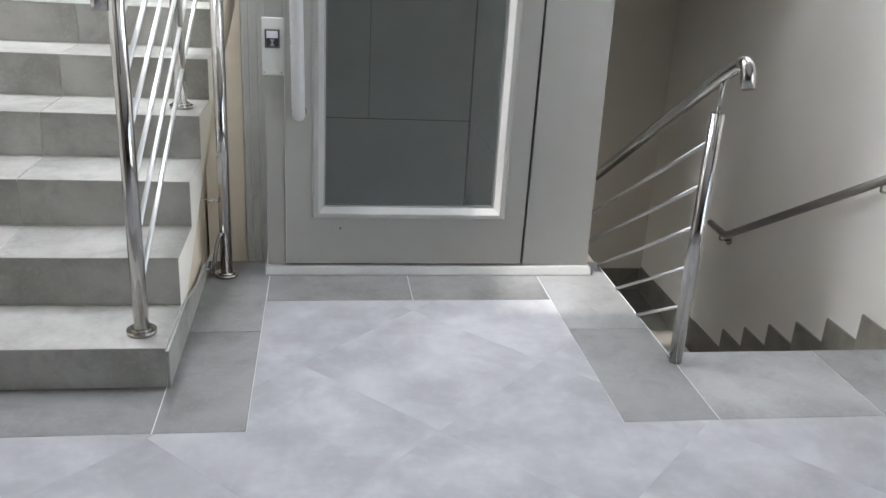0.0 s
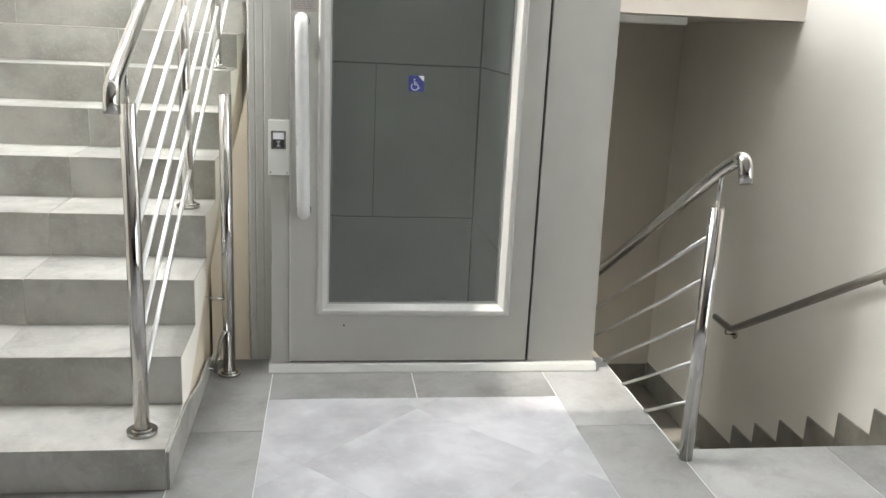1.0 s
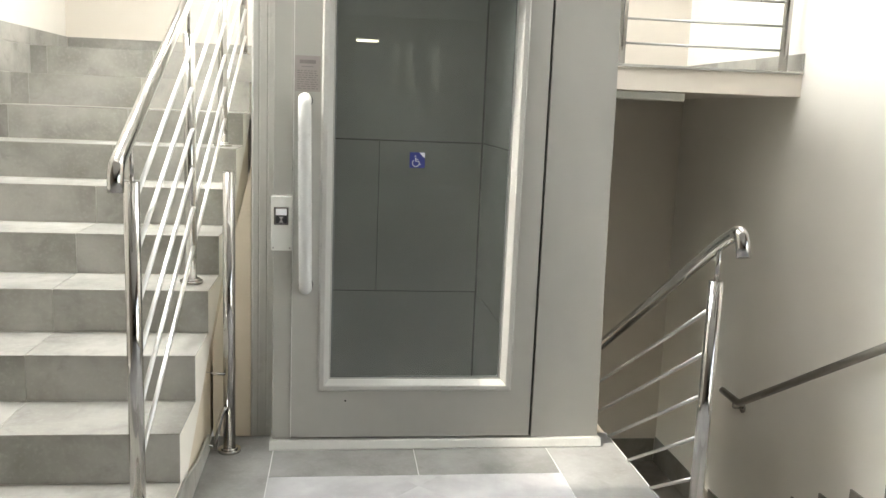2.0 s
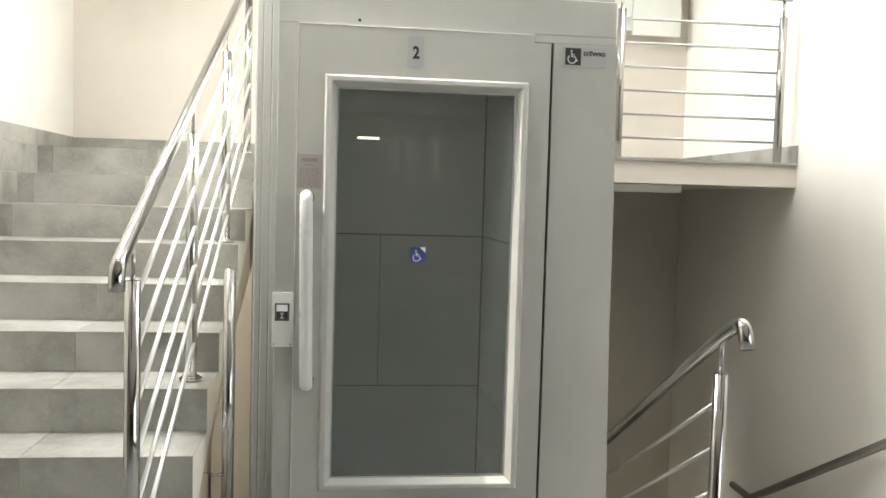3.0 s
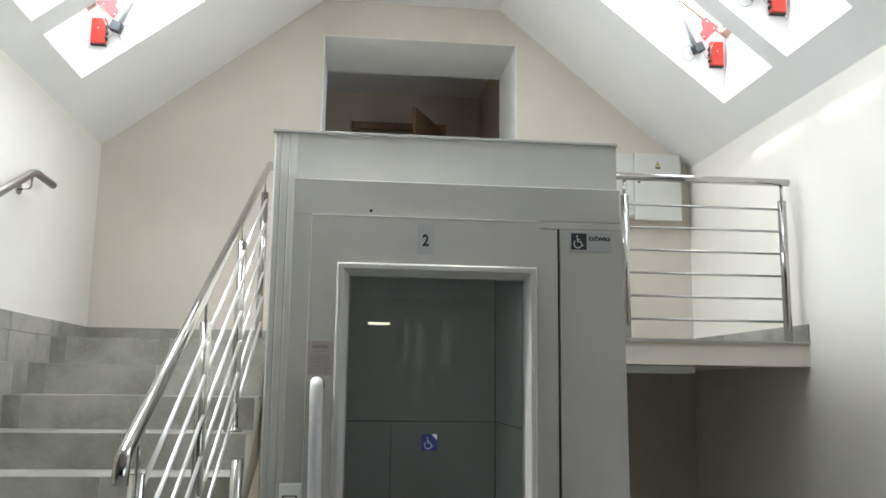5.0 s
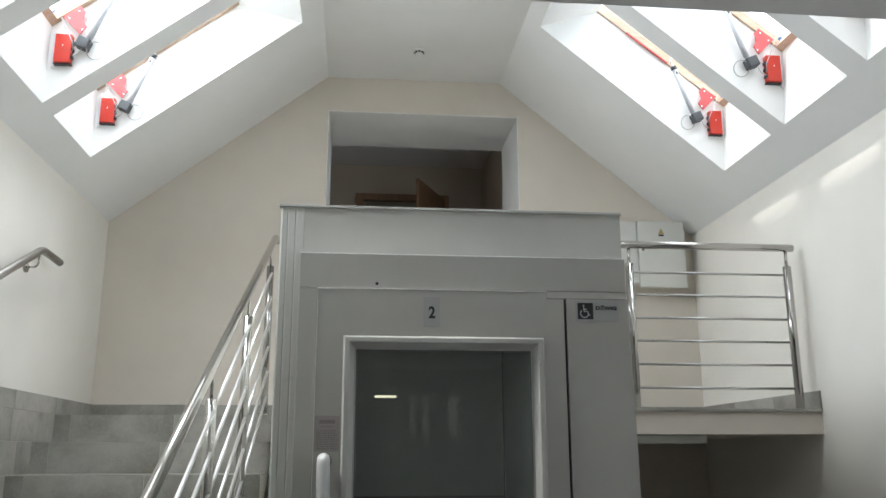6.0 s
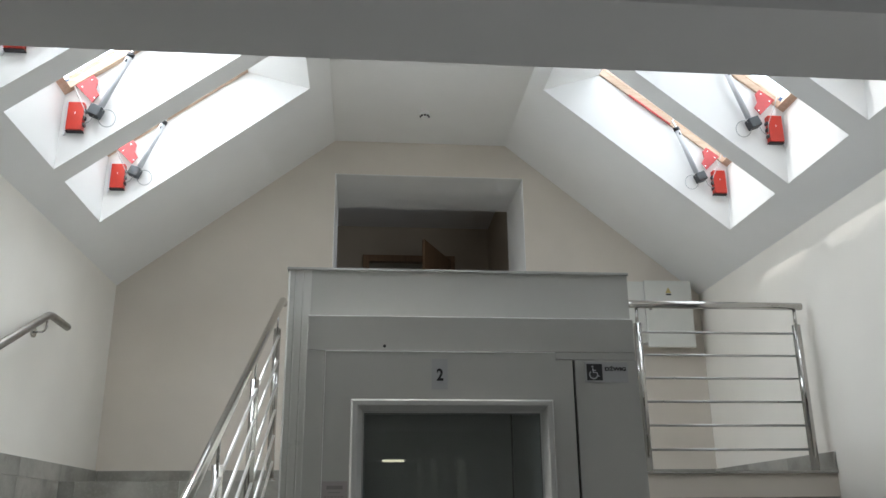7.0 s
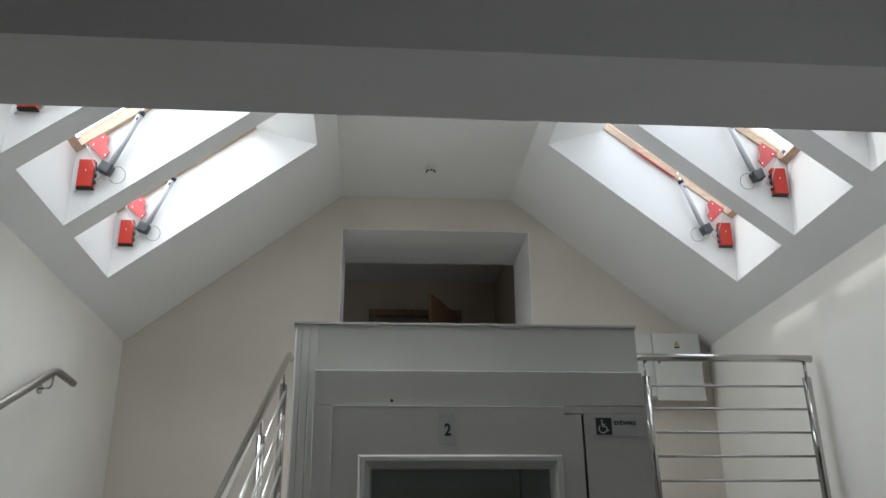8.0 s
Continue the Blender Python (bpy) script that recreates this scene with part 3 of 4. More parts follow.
def field_piece(square):
    bm = bmesh.new()
    a = clip(clip(clip(square, 1, FY0, True), 0, XL + 0.005, False), 0, XR - 0.005, True)
    b = clip(clip(clip(clip(square, 1, FY0, False), 1, FY1, True), 0, FX0, False), 0, FX1, True)
    for poly in (a, b):
        if len(poly) > 2:
            try:
                add_prism(bm, poly, "z", -0.0012, 0.0)
            except ValueError:
                pass
    # drop the inner wall where the two halves of a tile meet
    inner = [f for f in bm.faces if abs(f.normal.z) < 0.1 and all(abs(v.co.y - FY0) < 1e-5 for v in f.verts) and a and b and FX0 < f.calc_center_median().x < FX1]
    if len(a) > 2 and len(b) > 2 and inner:
        bmesh.ops.delete(bm, geom=inner, context="FACES_ONLY")
    return bm


# ---------------------------------------------------------------- railings
def steel_post(parent, x, y, z0, z_sleeve, z_top, flange=True, r=0.0238):
    part("post", tube([(x, y, z0), (x, y, z_sleeve)], r, 20), M_STEEL, parent)
    part("pin", tube([(x, y, z_sleeve - 0.01), (x, y, z_top)], 0.0075, 12), M_STEEL, parent)
    if flange:
        bm = bmesh.new()
        add_tube(bm, [(x, y, z0 + 0.0005), (x, y, z0 + 0.014)], 0.047, 24)
        add_tube(bm, [(x, y, z0 + 0.014), (x, y, z0 + 0.022)], 0.036, 24)
        part("flange", bm, M_STEEL, parent)


up_rail = thing("stair_railing", "polished stainless steel stair railing with sloping bars, on the stairs", "railing")
SX, SLOPE = -0.021, 0.5
RZ = lambda y: 1.272 + SLOPE * (y - 2.274)
HAND = -0.028                         # the handrail's axis below the line of the bars
pts = rounded([(SX, 2.236, 1.165), (SX, 2.241, RZ(2.254) + HAND), (SX, 5.70, RZ(5.70) + HAND), (SX, 5.84, RZ(5.70) + HAND)], 0.075, 10)
part("handrail", tube(pts, 0.0225, 20), M_STEEL, up_rail)
POSTS = [(2.417, 1), (3.42, 4), (4.432, 7), (5.425, 10)]
for y, k in POSTS:
    steel_post(up_rail, SX, y, STEP_Z[k], RZ(y) - 0.165, RZ(y) - 0.04)
for (ya, _), (yb, _) in zip(POSTS, POSTS[1:]):
    for i in range(6):
        dz = -0.21 - 0.1616 * i
        part("bar", tube([(SX + 0.012, ya + 0.012, RZ(ya) + dz + 0.006), (SX + 0.012, yb - 0.012, RZ(yb) + dz - 0.006)], 0.0085, 12), M_BAR, up_rail)

down_rail = thing("stair_railing", "stainless steel railing with sloping bars at the stairwell's edge", "railing")
DX = 1.815
DZ = lambda y: 1.040 - 0.597 * (y - 2.43)
pts = rounded([(DX, 2.262, 1.012), (DX, 2.292, 1.094), (DX, 2.42, DZ(2.42) - 0.012), (DX, 4.75, DZ(4.75))], 0.085, 12)
part("handrail", tube(pts, 0.0225, 20), M_STEEL, down_rail)
steel_post(down_rail, DX, 2.43, -0.02, 0.905, 1.03, False)
steel_post(down_rail, DX, 3.60, -0.9, DZ(3.6) - 0.135, DZ(3.6) - 0.015, False)
steel_post(down_rail, DX, 4.62, LOW, DZ(4.62) - 0.135, DZ(4.62) - 0.015, False)
for i in range(5):
    dz = -0.235 - 0.149 * i
    part("bar", tube([(DX - 0.004, 2.452, DZ(2.452) + dz + 0.012), (DX - 0.004, 3.58, DZ(3.58) + dz + 0.045)], 0.0068, 10), M_DOWNBAR, down_rail)
    part("bar", tube([(DX - 0.004, 3.62, DZ(3.62) + dz + 0.045), (DX - 0.004, 4.60, DZ(4.60) + dz + 0.05)], 0.0068, 10), M_DOWNBAR, down_rail)
part("bolt", tube([(DX - 0.03, 2.43, 0.02), (DX - 0.018, 2.43, 0.02)], 0.007, 8), M_STEEL, down_rail)

land_rail = thing("landing_railing", "stainless steel railing with level bars on the half landing", "railing")
LY = 4.36
part("handrail", tube([(1.93, LY, 2.615), (3.052, LY, 2.615)], 0.0215, 20), M_STEEL, land_rail)
for x in (2.08, 3.008):
    part("post", tube([(x, LY, LAND), (x, LY, 2.505)], 0.0235, 24), M_STEEL, land_rail)
    part("pin", tube([(x, LY, 2.49), (x, LY, 2.60)], 0.009, 12), M_STEEL, land_rail)
for i in range(6):
    z = 1.813 + 0.1285 * i
    part("bar", tube([(2.10, LY, z), (2.988, LY, z)], 0.0068, 10), M_DOWNBAR, land_rail)

def wall_rail(name, label, x, wall_x, pts, brackets, drop=0.085):
    r = thing(name, label, "handrail")
    part("handrail", tube(rounded([(x, y, z) for y, z in pts], 0.05, 6), 0.0215, 18), M_DARKSTEEL, r)
    s = 1 if wall_x > x else -1
    for y, z in brackets:
        bm = bmesh.new()
        add_tube(bm, rounded([(x, y, z - 0.018), (x, y, z - drop), (wall_x - s * 0.004, y, z - drop)], drop * 0.5, 7), 0.006, 10)
        part("bracket", bm, M_STEEL, r)
        part("rosette", tube([(wall_x - s * 0.012, y, z - drop), (wall_x - s * 0.0005, y, z - drop)], 0.03, 20), M_STEEL, r)
    return r


UPZ = lambda y: 2.56 + 0.494 * (y - 4.56)
wall_rail("wall_handrail", "satin steel handrail on brackets along the white wall, upper flight", XL + 0.07, XL, [(2.2, UPZ(2.2)), (4.56, 2.56), (4.85, 2.553)], [(4.53, 2.54), (3.3, UPZ(3.3)), (2.5, UPZ(2.5))])
DNZ = lambda y: -0.282 - 0.567 * (y - 4.534)
wall_rail("wall_handrail", "satin steel handrail on brackets along the white wall, lower flight", XR - 0.07, XR, [(2.5, DNZ(2.5)), (4.534, -0.282), (4.76, -0.275)], [(4.60, -0.282), (3.22, DNZ(3.22))], 0.055)

short = thing("short_post", "stainless steel post with small hinge stubs beside the stairs", "post")
PX, PY = 0.158, 3.225
part("tube", tube([(PX, PY, 0.0), (PX, PY, 1.148)], 0.0245, 24), M_STEEL, short)
part("cap", tube([(PX, PY, 1.148), (PX, PY, 1.152)], 0.0235, 24), M_STEEL, short)
bm = bmesh.new()
add_tube(bm, [(PX, PY, 0.0005), (PX, PY, 0.013)], 0.046, 24)
add_tube(bm, [(PX, PY, 0.013), (PX, PY, 0.02)], 0.034, 24)
part("flange", bm, M_STEEL, short)
part("stub", tube([(PX - 0.015, PY - 0.015, 0.335), (PX - 0.06, PY - 0.02, 0.338)], 0.006, 10), M_STEEL, short)
part("pin", tube([(PX - 0.058, PY - 0.02, 0.338), (PX - 0.088, PY - 0.022, 0.345)], 0.0025, 8), M_STEEL, short)
part("stay", tube(rounded([(PX - 0.012, PY - 0.02, 0.20), (PX - 0.03, PY - 0.02, 0.16), (PX - 0.055, PY - 0.03, 0.02)], 0.03), 0.009, 10), M_STEEL, short)
part("stub", tube([(PX - 0.05, PY - 0.03, 0.032), (PX - 0.125, PY - 0.03, 0.05)], 0.005, 10), M_STEEL, short)

# ---------------------------------------------------------------- lift
lift = thing("lift", "light grey platform lift enclosure with a glazed hinged door", "lift")
LX0, LX1, LY0, LY1, LZ0, LZ1 = 0.228, 1.721, 3.385, 4.72, -0.9, 2.497
bm = bmesh.new()
t = 0.04
add_box(bm, LX0 + 0.1, LX1, LY0, LY0 + t, 2.20, LZ1)                       # above the door
part("front_panel", bm, M_LIFT, lift)
# left panel made white as a reflector, brightens the gap beside the stairs
part("side_panel", box(LX0 + 0.001, LX0 + t, LY0 + 0.1, LY1, -0.2, LZ1), M_BOX, lift, "side panel made white to bounce light into the stair gap")
part("side_panel", box(LX1 - t, LX1, LY0 + 0.041, LY1, LZ0, LZ1), M_LIFT, lift)
part("back_panel", box(LX0, LX1, LY1, LY1 + t, LZ0, LZ1), M_LIFT, lift)
# folded corner post with two grooves
prof = [(LX0, LY0 + 0.1), (LX0, LY0 + 0.008), (LX0 + 0.008, LY0), (LX0 + 0.028, LY0), (LX0 + 0.030, LY0 + 0.0015), (LX0 + 0.033, LY0 + 0.0015), (LX0 + 0.035, LY0),
        (LX0 + 0.062, LY0), (LX0 + 0.064, LY0 + 0.0015), (LX0 + 0.067, LY0 + 0.0015), (LX0 + 0.069, LY0), (LX0 + 0.0995, LY0), (LX0 + 0.0995, LY0 + 0.04), (LX0 + 0.04, LY0 + 0.04), (LX0 + 0.04, LY0 + 0.1)]
part("corner_post", prism(prof, "z", 0.0, LZ1), M_CORNER, lift)
bm = bmesh.new()
add_box(bm, LX0 - 0.006, LX1 + 0.006, LY0 - 0.008, LY0 + 0.045, LZ1, LZ1 + 0.012, 0.003)
add_box(bm, LX0 - 0.006, LX0 + 0.045, LY0 + 0.0452, LY1 + 0.045, LZ1, LZ1 + 0.012, 0.003)
add_box(bm, LX1 - 0.045, LX1 + 0.006, LY0 + 0.0452, LY1 + 0.045, LZ1, LZ1 + 0.012, 0.003)
add_box(bm, LX0 + 0.0452, LX1 - 0.0452, LY1 - 0.005, LY1 + 0.045, LZ1, LZ1 + 0.012, 0.003)
part("cap_rail", bm, M_TRIM, lift)
# inner sheets with joints
for z0, z1 in ((-0.88, -0.485), (-0.475, 0.375), (0.384, 1.234), (1.243, 2.095), (2.104, 2.46)):
    xs = ((LX0 + 0.045, 0.807), (0.812, 1.383)) if z0 == 0.384 else ((LX0 + 0.045, 1.383),)
    for a, b in xs:
        part("inner_sheet", box(a, b, 4.60, 4.615, z0, z1, bevel=0.0015), M_SHAFT, lift)
    part("inner_sheet", box(1.393, 1.407, 3.42, 4.597, z0, z1, bevel=0.0015), M_SHAFT, lift)
    part("inner_sheet", box(LX0 + 0.042, LX0 + 0.056, 3.46, 4.598, z0, z1, bevel=0.0015), M_SHAFT, lift)
part("joint_backing", box(LX0 + 0.058, 1.42, 4.617, 4.625, -0.88, 2.46), M_BACKING, lift)
part("joint_backing", box(1.409, 1.417, 3.44, 4.615, -0.88, 2.46), M_BACKING, lift)
# unseen sheet added to limit the light that falls into the shaft
part("top_baffle", box(LX0 + 0.046, LX1 - 0.046, LY0 + 0.27, LY1 - 0.006, LZ1 - 0.06, LZ1 - 0.05), M_LIFT, lift)
part("pit_floor", box(LX0, LX1, 3.34, LY1, LZ0 - 0.03, LZ0), M_SHAFT, lift)
part("guide_cover", box(1.4072, LX1 - 0.042, 3.42, 3.435, LZ0, LZ1 - 0.02), M_SHAFT, lift)

# door frame
FY = 3.262
DX0, DX1, DZ0, DZ1 = 0.405, 1.419, 0.046, 2.118
bm = bmesh.new()
add_box(bm, 0.327, DX0 - 0.003, FY, LY0 - 0.001, 0.036, DZ1 + 0.005, 0.0025)
add_prism(bm, [(1.432, 0.036), (1.729, 0.036), (1.712, 0.9), (1.708, 1.5), (1.696, 2.092), (1.432, 2.092)], "y", FY, LY0 - 0.001)
add_box(bm, 0.327, 1.693, FY, LY0 - 0.001, DZ1 + 0.006, 2.268, 0.003)
add_box(bm, 1.352, 1.693, FY + 0.001, LY0 - 0.001, 2.0935, DZ1 + 0.005, 0.001)
part("door_frame", bm, M_LIFT, lift)
# reflector sheet added for the glow on the front panel above the ledge
part("top_ledge", box(0.329, 1.691, FY + 0.002, LY0 - 0.002, 2.2682, 2.2705), M_EDGE, lift, "pale sheet added on the door frame to bounce light up")
part("hinge_gap", box(DX1 + 0.0005, 1.4315, FY + 0.02, FY + 0.03, 0.037, 2.092), M_GAP, lift)
part("threshold", prism([(3.222, 0.0005), (3.222, 0.006), (3.236, 0.03), (3.24, 0.035), (LY0 + 0.03, 0.035), (LY0 + 0.03, 0.0005)], "x", 0.318, 1.738), M_TRIM, lift, "aluminium threshold strip")
part("frame_hole", tube([(0.642, FY - 0.0015, 2.143), (0.642, FY + 0.002, 2.143)], 0.0065, 12), M_GAP, lift)

ld = part("door", bmesh.new(), M_LIFT, lift, "light grey hinged door with a tall pane")
ld_me = ld.data
GX0, GX1, GZ0, GZ1 = 0.511, 1.331, 0.248, 1.926       # outer line of the glazing frame
bm = bmesh.new()
yf, yb = FY - 0.010, FY + 0.034
add_box(bm, DX0, GX0 + 0.012, yf, yb, DZ0, DZ1, 0.0)
add_box(bm, GX1 - 0.012, DX1, yf, yb, DZ0, 2.088, 0.0)
add_box(bm, GX0 + 0.012, GX1 - 0.012, yf, yb, DZ0, GZ0 + 0.012, 0.0)
add_box(bm, GX0 + 0.012, GX1 - 0.012, yf, yb, GZ1 - 0.012, DZ1, 0.0)
add_box(bm, GX1 - 0.012, 1.349, yf, yb, 2.088, DZ1, 0.0)
bm.to_mesh(ld_me)
bm.free()


def glazing_ring(x0, x1, z0, z1, section):
    """A mitred ring: section is a list of (distance inwards, y)."""
    bm = bmesh.new()
    loops = []
    for d, y in section:
        loops.append([bm.verts.new(p) for p in ((x0 + d, y, z0 + d), (x1 - d, y, z0 + d), (x1 - d, y, z1 - d), (x0 + d, y, z1 - d))])
    loops.append(loops[0])
    for a, b in zip(loops, loops[1:]):
        for i in range(4):
            bm.faces.new((a[i], a[(i + 1) % 4], b[(i + 1) % 4], b[i]))
    bmesh.ops.recalc_face_normals(bm, faces=bm.faces)
    return bm


part("glazing_frame", glazing_ring(GX0, GX1, GZ0, GZ1, [(0.0, yf - 0.0003), (0.001, yf - 0.002), (0.007, yf - 0.0135), (0.010, yf - 0.0145), (0.024, yf - 0.0145), (0.028, yf - 0.012), (0.044, yf + 0.012), (0.046, yf + 0.017), (0.053, yf + 0.018), (0.053, yb - 0.002), (0.0, yb - 0.002)]), M_TRIM, ld, "pale mitred glazing frame")
part("glazing_seal", glazing_ring(GX0 + 0.0535, GX1 - 0.0535, GZ0 + 0.0535, GZ1 - 0.0535, [(0.0, yf + 0.017), (0.005, yf + 0.019), (0.005, yf + 0.023), (0.0, yf + 0.023)]), M_SEAL, ld, "grey rubber seal")
gl = part("pane", box(GX0 + 0.05, GX1 - 0.05, yf + 0.0235, yf + 0.0295, GZ0 + 0.05, GZ1 - 0.05), M_GLASS, ld, "grey-green glass pane")
gl.visible_shadow = False
part("edge_strip", box(DX0 - 0.0022, DX0 - 0.0002, yf - 0.0012, yf + 0.02, DZ0, DZ1), M_EDGE, ld, "bare pale edge strip")
part("edge_strip", box(DX0 - 0.0022, 1.349, yf - 0.0012, yf + 0.02, DZ1 + 0.0002, DZ1 + 0.0032), M_EDGE, ld, "bare pale edge strip")
hp = rounded([(0.459, yf, 0.700), (0.459, yf - 0.055, 0.688), (0.458, yf - 0.062, 0.78), (0.449, yf - 0.062, 1.36), (0.448, yf - 0.055, 1.445), (0.448, yf, 1.435)], 0.05, 8)
part("handle", tube(hp, 0.0255, 22), M_HANDLE, ld, "white coated tubular pull handle")
for x, z in ((0.459, 0.699), (0.448, 1.436)):
    part("handle_seat", tube([(x, yf - 0.002, z), (x, yf + 0.001, z)], 0.0295, 24), M_GREY, ld)
part("scratch", tube([(0.628, yf - 0.0008, 0.205), (0.628, yf + 0.001, 0.205)], 0.004, 8), M_GAP, ld)


def flat_box(x0, x1, z0, z1, y, depth, bevel=0.0):
    return box(x0, x1, y - depth, y, z0, z1, bevel=bevel)


def writing(name, text, x, z, y, size, material, parent, width=None, bold=0.032):
    c = bpy.data.curves.new(name, "FONT")
    c.body, c.size, c.extrude, c.align_x, c.align_y = text, size, 0.0004, "CENTER", "CENTER"
    c.offset = bold * size
    ob = new(name, c)
    bpy.context.view_layer.update()
    me = bpy.data.meshes.new_from_object(ob.evaluated_get(bpy.context.evaluated_depsgraph_get()))
    bpy.data.objects.remove(ob)
    w = max(v.co.x for v in me.vertices) - min(v.co.x for v in me.vertices)
    sx = width / w if width else 1.0
    me.transform(Matrix.Diagonal((sx, 1, 1, 1)))
    me.materials.append(material)
    o = new(name, me)
    o.parent = parent
    o.matrix_local = pose(x, y, z, 90, 0, 0)
    return o


def wheelchair(x, z, s, y, material, parent):
    """Access symbol: wheel ring, back, seat, leg and round top, in strokes s times 1."""
    bm = bmesh.new()
    arc = [(x + s * (-0.06 + 0.27 * math.cos(q)), y, z + s * (-0.16 + 0.27 * math.sin(q))) for q in [radians(130 + i * 13) for i in range(18)]]
    add_tube(bm, arc, 0.045 * s, 6)
    add_tube(bm, [(x - 0.10 * s, y, z + 0.26 * s), (x - 0.07 * s, y, z - 0.02 * s), (x + 0.16 * s, y, z - 0.02 * s), (x + 0.25 * s, y, z - 0.28 * s), (x + 0.34 * s, y, z - 0.25 * s)], 0.045 * s, 6)
    add_tube(bm, [(x - 0.08 * s, y, z + 0.12 * s), (x + 0.12 * s, y, z + 0.12 * s)], 0.035 * s, 6)
    add_tube(bm, [(x - 0.11 * s, y - 0.0006, z + 0.37 * s), (x - 0.11 * s, y + 0.0006, z + 0.37 * s)], 0.07 * s, 12)
    for v in bm.verts:
        v.co.y = y + (v.co.y - y) * 0.05
    return part("access_symbol", bm, material, parent)


num = tagged(part("number_plate", flat_box(0.834, 0.900, 1.966, 2.090, yf, 0.002, 0.0008), M_PLATE), "small grey plate with a black 2 on the lift door", "sign")
writing("figure", "2", 0.868, 2.022, yf - 0.0028, 0.066, M_INK, num, 0.027)
sg = tagged(part("lift_sign", flat_box(1.472, 1.655, 1.999, 2.084, FY, 0.002, 0.0008), M_PLATE), "grey sign with access symbol and the word DŹWIG", "sign")
part("field", flat_box(1.480, 1.546, 2.007, 2.076, FY - 0.002, 0.0008), M_INK, sg)
wheelchair(1.512, 2.041, 0.062, FY - 0.0032, M_PLATE, sg)
writing("word", "DŹWIG", 1.602, 2.054, FY - 0.0028, 0.020, M_INK, sg, 0.09, 0.055)
np_ = tagged(part("data_plate", flat_box(0.406, 0.505, 1.471, 1.608, yf, 0.0015, 0.0005), M_NAMEPLATE), "brown-grey engraved data plate on the lift door", "sign")
bm = bmesh.new()
rng = random.Random(4)
add_box(bm, 0.425, 0.487, yf - 0.002, yf - 0.0014, 1.578, 1.592)
add_box(bm, 0.432, 0.478, yf - 0.002, yf - 0.0014, 1.565, 1.568)
for i in range(9):
    z, x = 1.552 - i * 0.0085, 0.416
    while x < 0.492:
        w = rng.uniform(0.006, 0.02)
        add_box(bm, x, min(x + w, 0.496), yf - 0.002, yf - 0.0014, z - 0.0035, z)
        x += w + 0.004
part("text_bars", bm, M_BARINK, np_)
st = tagged(part("access_sticker", flat_box(0.867, 0.929, 1.184, 1.247, yf + 0.0232, 0.0008), M_BLUE), "blue square access sticker on the lift's glass", "sticker")
wheelchair(0.896, 1.212, 0.052, yf + 0.0218, M_FADED, st)
part("corner_patch", prism([(0.905, 1.2465), (0.9285, 1.2465), (0.9285, 1.224)], "y", yf + 0.0214, yf + 0.0222), M_PALE, st)

call = thing("call_panel", "pale call panel with a square chrome button on the lift frame", "button panel")
part("plate", flat_box(0.319, 0.402, 0.838, 1.057, FY, 0.014, 0.003), M_BOX, call)
bt = part("button_bezel", flat_box(0.331, 0.388, 0.943, 1.015, FY - 0.014, 0.008, 0.003), M_STEEL, call, "chrome button bezel")
part("button_lens", flat_box(0.338, 0.381, 0.982, 1.008, FY - 0.022, 0.003, 0.001), M_PALE, bt)
part("button_face", flat_box(0.338, 0.381, 0.950, 0.981, FY - 0.022, 0.003, 0.001), M_BLACK, bt)
part("button_mark", prism([(0.351, 0.953), (0.368, 0.953), (0.3615, 0.965), (0.368, 0.977), (0.351, 0.977), (0.3575, 0.965)], "y", FY - 0.0262, FY - 0.0251), M_PLATE, bt)
for x in (0.328, 0.393):
    part("screw", tube([(x, FY - 0.0155, 0.849), (x, FY - 0.0135, 0.849)], 0.0035, 10), M_DARKSTEEL, call)

lamp = thing("indicator_lamp", "small lit strip lamp on the lift shaft's inner sheet", "lamp")
part("housing", box(0.66, 0.795, 4.585, 4.5995, 1.762, 1.785, bevel=0.002), M_SHAFT, lamp)
part("lens", box(0.668, 0.787, 4.581, 4.5855, 1.767, 1.779, bevel=0.001), M_GLOW, lamp)

# ---------------------------------------------------------------- meter cabinet and detector
cab = thing("meter_cabinet", "white steel electric cabinet with two doors on the cream wall", "cabinet")
YC = YB - 0.12
part("body", box(2.30, 3.00, YC + 0.012, YB - 0.0005, 2.70, 3.165, bevel=0.003), M_BOX, cab)
dl = part("door", box(2.302, 2.632, YC, YC + 0.011, 2.745, 3.163, bevel=0.004), M_BOX, cab)
dr = part("door", box(2.638, 2.998, YC - 0.012, YC + 0.011, 2.664, 3.170, bevel=0.005), M_BOX, cab)
part("lock", tube([(2.672, YC - 0.017, 2.95), (2.672, YC - 0.011, 2.95)], 0.012, 14), M_STEEL, dr)
part("warning_sign", prism([(2.797, 3.072), (2.843, 3.072), (2.82, 3.118)], "y", YC - 0.0135, YC - 0.0122), M_YELLOW, dr, "yellow warning triangle")
part("warning_bar", box(2.80, 2.84, YC - 0.0135, YC - 0.0122, 3.056, 3.068), M_INK, dr)

det = thing("smoke_detector", "white round smoke detector on the flat ceiling", "smoke detector")
bm = bmesh.new()
add_tube(bm, [(0.961, 5.405, RIDGE - 0.02), (0.961, 5.405, RIDGE - 0.0005)], 0.036, 28)
part("base", bm, M_CEIL, det)
part("head", tube([(0.961, 5.405, RIDGE - 0.045), (0.961, 5.405, RIDGE - 0.02)], 0.028, 28), M_CEIL, det)
bm = bmesh.new()
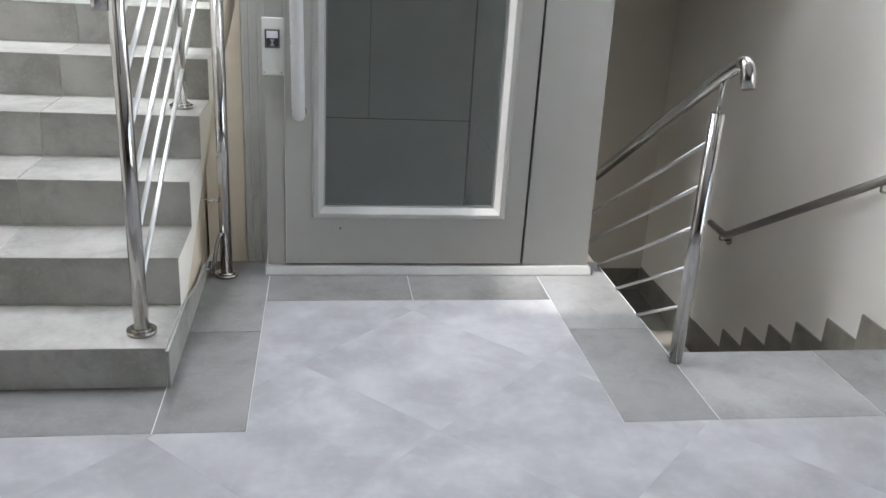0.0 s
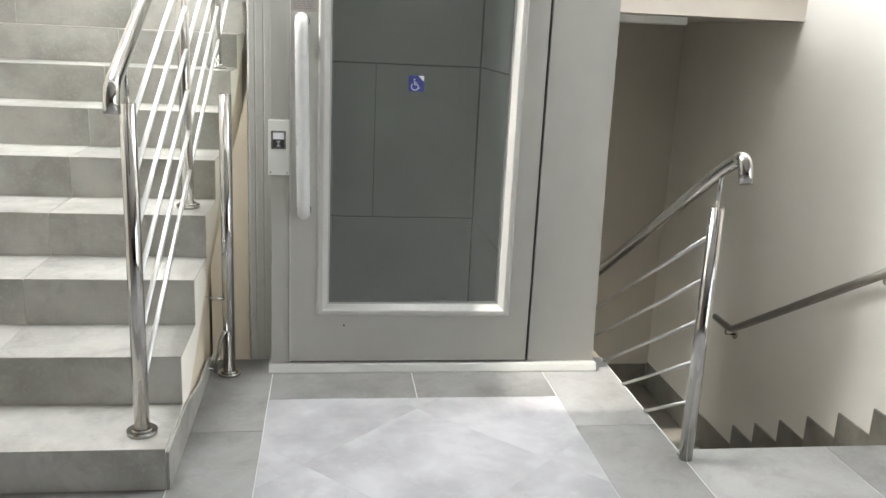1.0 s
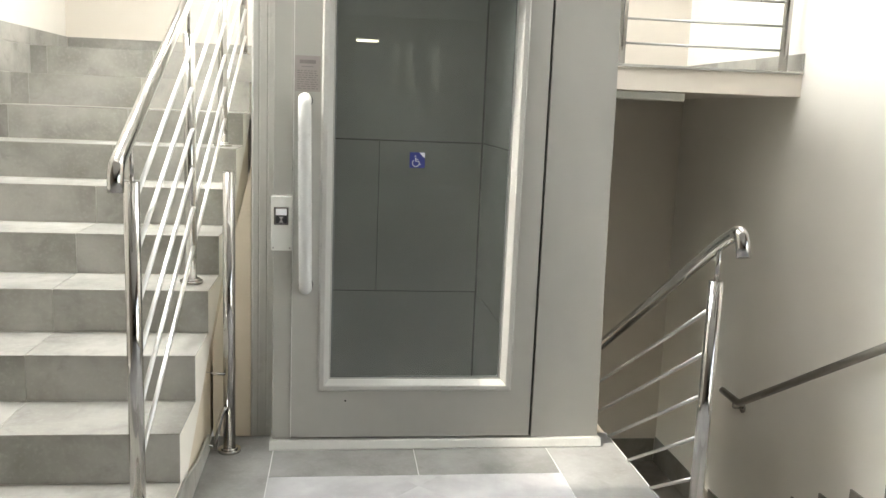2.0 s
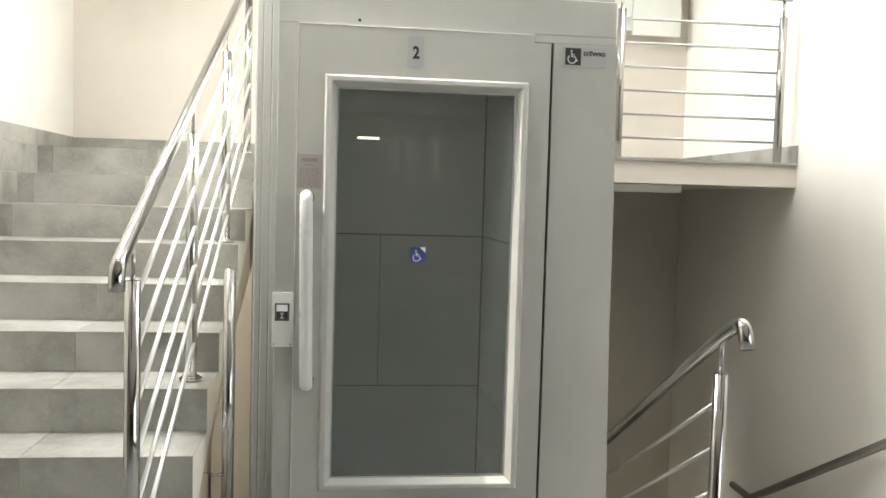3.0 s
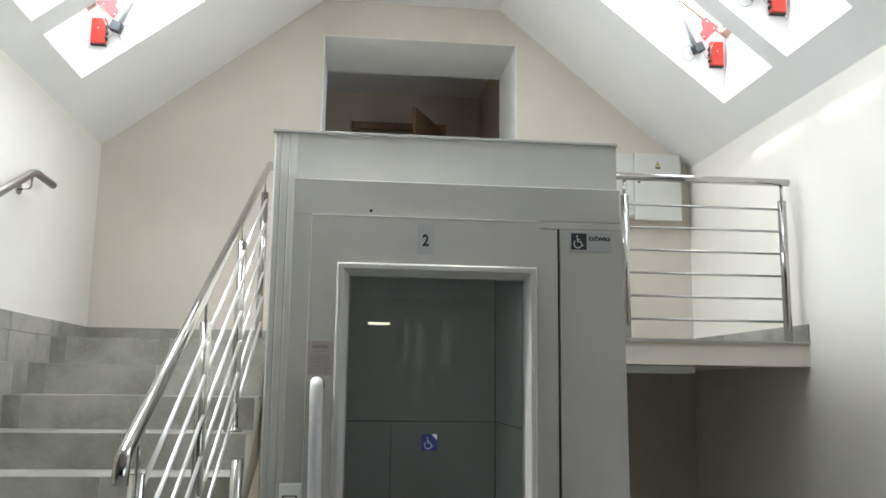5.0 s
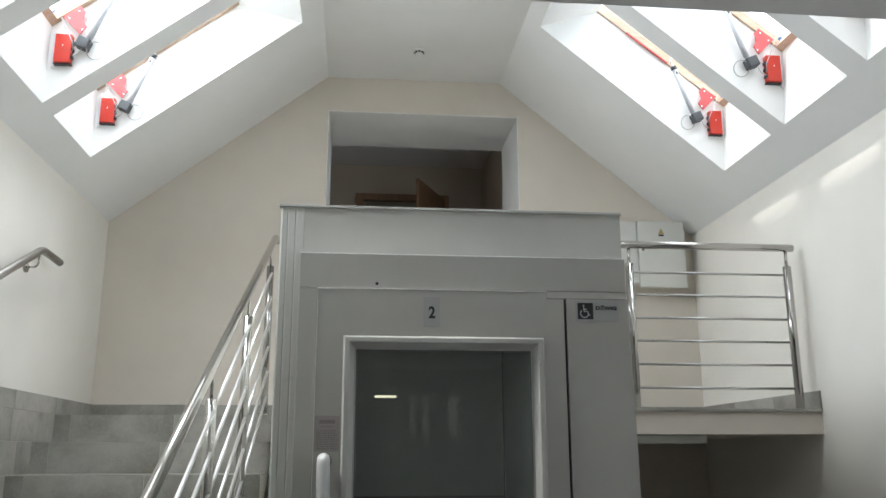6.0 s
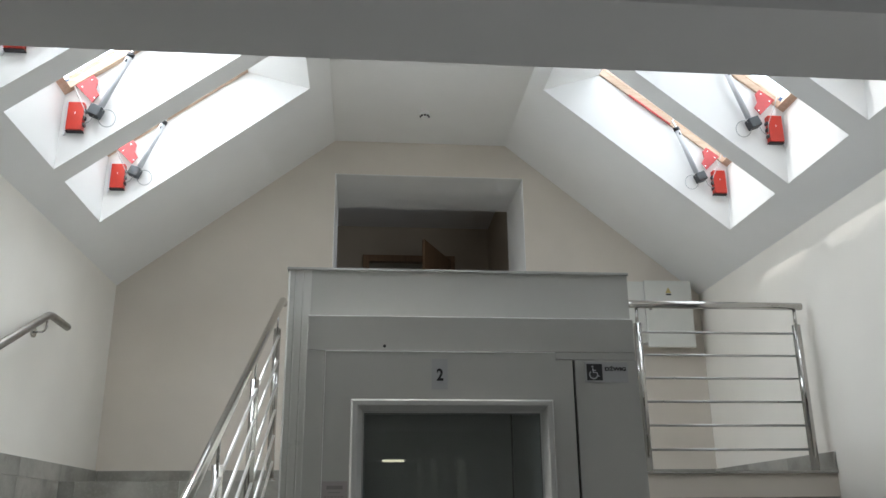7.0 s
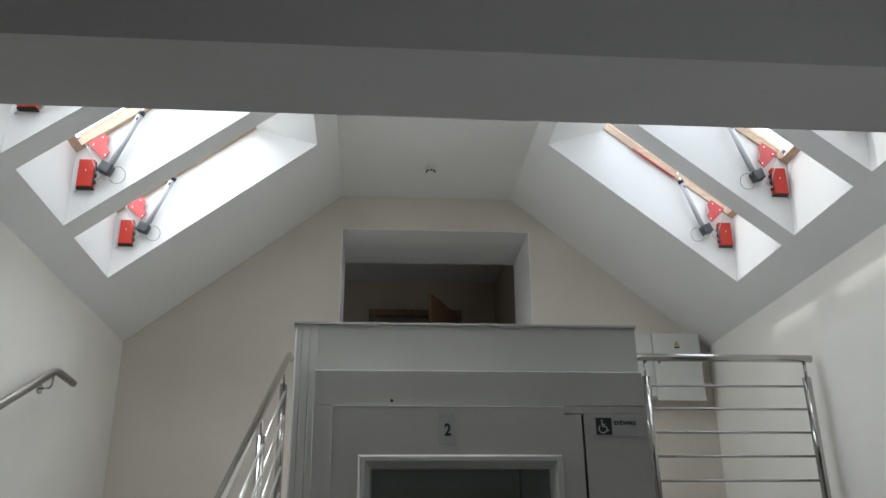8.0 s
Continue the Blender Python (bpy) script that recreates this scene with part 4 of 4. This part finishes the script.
for q in range(8):
    a = q * math.pi / 4
    add_box(bm, 0.961 + 0.029 * math.cos(a) - 0.007, 0.961 + 0.029 * math.cos(a) + 0.007, 5.405 + 0.029 * math.sin(a) - 0.007, 5.405 + 0.029 * math.sin(a) + 0.007, RIDGE - 0.036, RIDGE - 0.026)
part("vent_slot", bm, M_BLACK, det)

# ---------------------------------------------------------------- tiles, piece by piece
LAST = {}


def tile_piece(name, bounds, material, parent):
    """A tile with eased edges; alike sizes share one mesh."""
    x0, x1, y0, y1, z0, z1 = bounds
    key = tuple(round(v, 3) for v in (x1 - x0, y1 - y0, z1 - z0)) + (material.name,)
    if key not in LAST:
        w, d, h = (x1 - x0) / 2, (y1 - y0) / 2, (z1 - z0) / 2
        e = min(0.0015, h * 0.4, d * 0.4)
        rings = [(w, d, -h), (w, d, h - e), (w - e, d - e, h)]
        vs, fs = [], []
        for a, b, c in rings:
            vs += [(-a, -b, c), (a, -b, c), (a, b, c), (-a, b, c)]
        for r in range(2):
            for i in range(4):
                fs.append((r * 4 + i, r * 4 + (i + 1) % 4, r * 4 + 4 + (i + 1) % 4, r * 4 + 4 + i))
        fs += [(3, 2, 1, 0), (8, 9, 10, 11)]
        me = bpy.data.meshes.new(name)
        me.from_pydata(vs, [], fs)
        me.materials.append(material)
        LAST[key] = me
    ob = new(name, LAST[key])
    ob.parent = parent
    ob.location = ((x0 + x1) / 2, (y0 + y1) / 2, (z0 + z1) / 2)
    return ob


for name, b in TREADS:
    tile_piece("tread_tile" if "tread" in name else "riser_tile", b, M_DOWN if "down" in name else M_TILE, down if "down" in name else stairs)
skirting = thing("baseboard", "grey stone tile skirting along the walls", "skirting", kind="structure")
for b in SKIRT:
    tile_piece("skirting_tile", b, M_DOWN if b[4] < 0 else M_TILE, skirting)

# darker border round the pale bay
def border(x0, x1, y0, y1):
    tile_piece("border_tile", (x0 + 0.0016, x1 - 0.0016, y0 + 0.0016, y1 - 0.0016, -0.0012, 0.0005), M_BORDER, FLOOR)


for y0, y1 in ((FY0, 2.697), (2.697, 3.386)):
    border(0.066, FX0, y0, y1)
    border(FX1, 1.812, y0, y1)
border(0.335, 0.918, FY1, 3.30)
border(0.918, FX1, FY1, 3.30)
for x0, x1 in ((-1.23, -0.54), (-0.54, 0.066)):
    border(x0, x1, FY0, Y1 + 0.02)
for x0, x1 in ((1.812, 2.385), (2.385, 2.985), (2.985, XR - 0.002)):
    border(x0, x1, FY0, 2.498)

# pale field laid on the diagonal
C1, C2, STEP, GAP = 1.116, 2.93, 0.6 * math.sqrt(2), 0.00025
for i in range(-14, 9):
    for j in range(-16, 9):
        d0, d1, s0, s1 = C1 + i * STEP + GAP, C1 + (i + 1) * STEP - GAP, C2 + j * STEP + GAP, C2 + (j + 1) * STEP - GAP
        square = [((s - d) / 2, (s + d) / 2) for s, d in ((s0, d0), (s1, d0), (s1, d1), (s0, d1))]
        if min(p[1] for p in square) > FY1 or max(p[1] for p in square) < REAR or max(p[0] for p in square) < XL or min(p[0] for p in square) > XR:
            continue
        bm = field_piece(square)
        if len(bm.verts):
            part("floor_tile", bm, M_FIELD, FLOOR)
        else:
            bm.free()
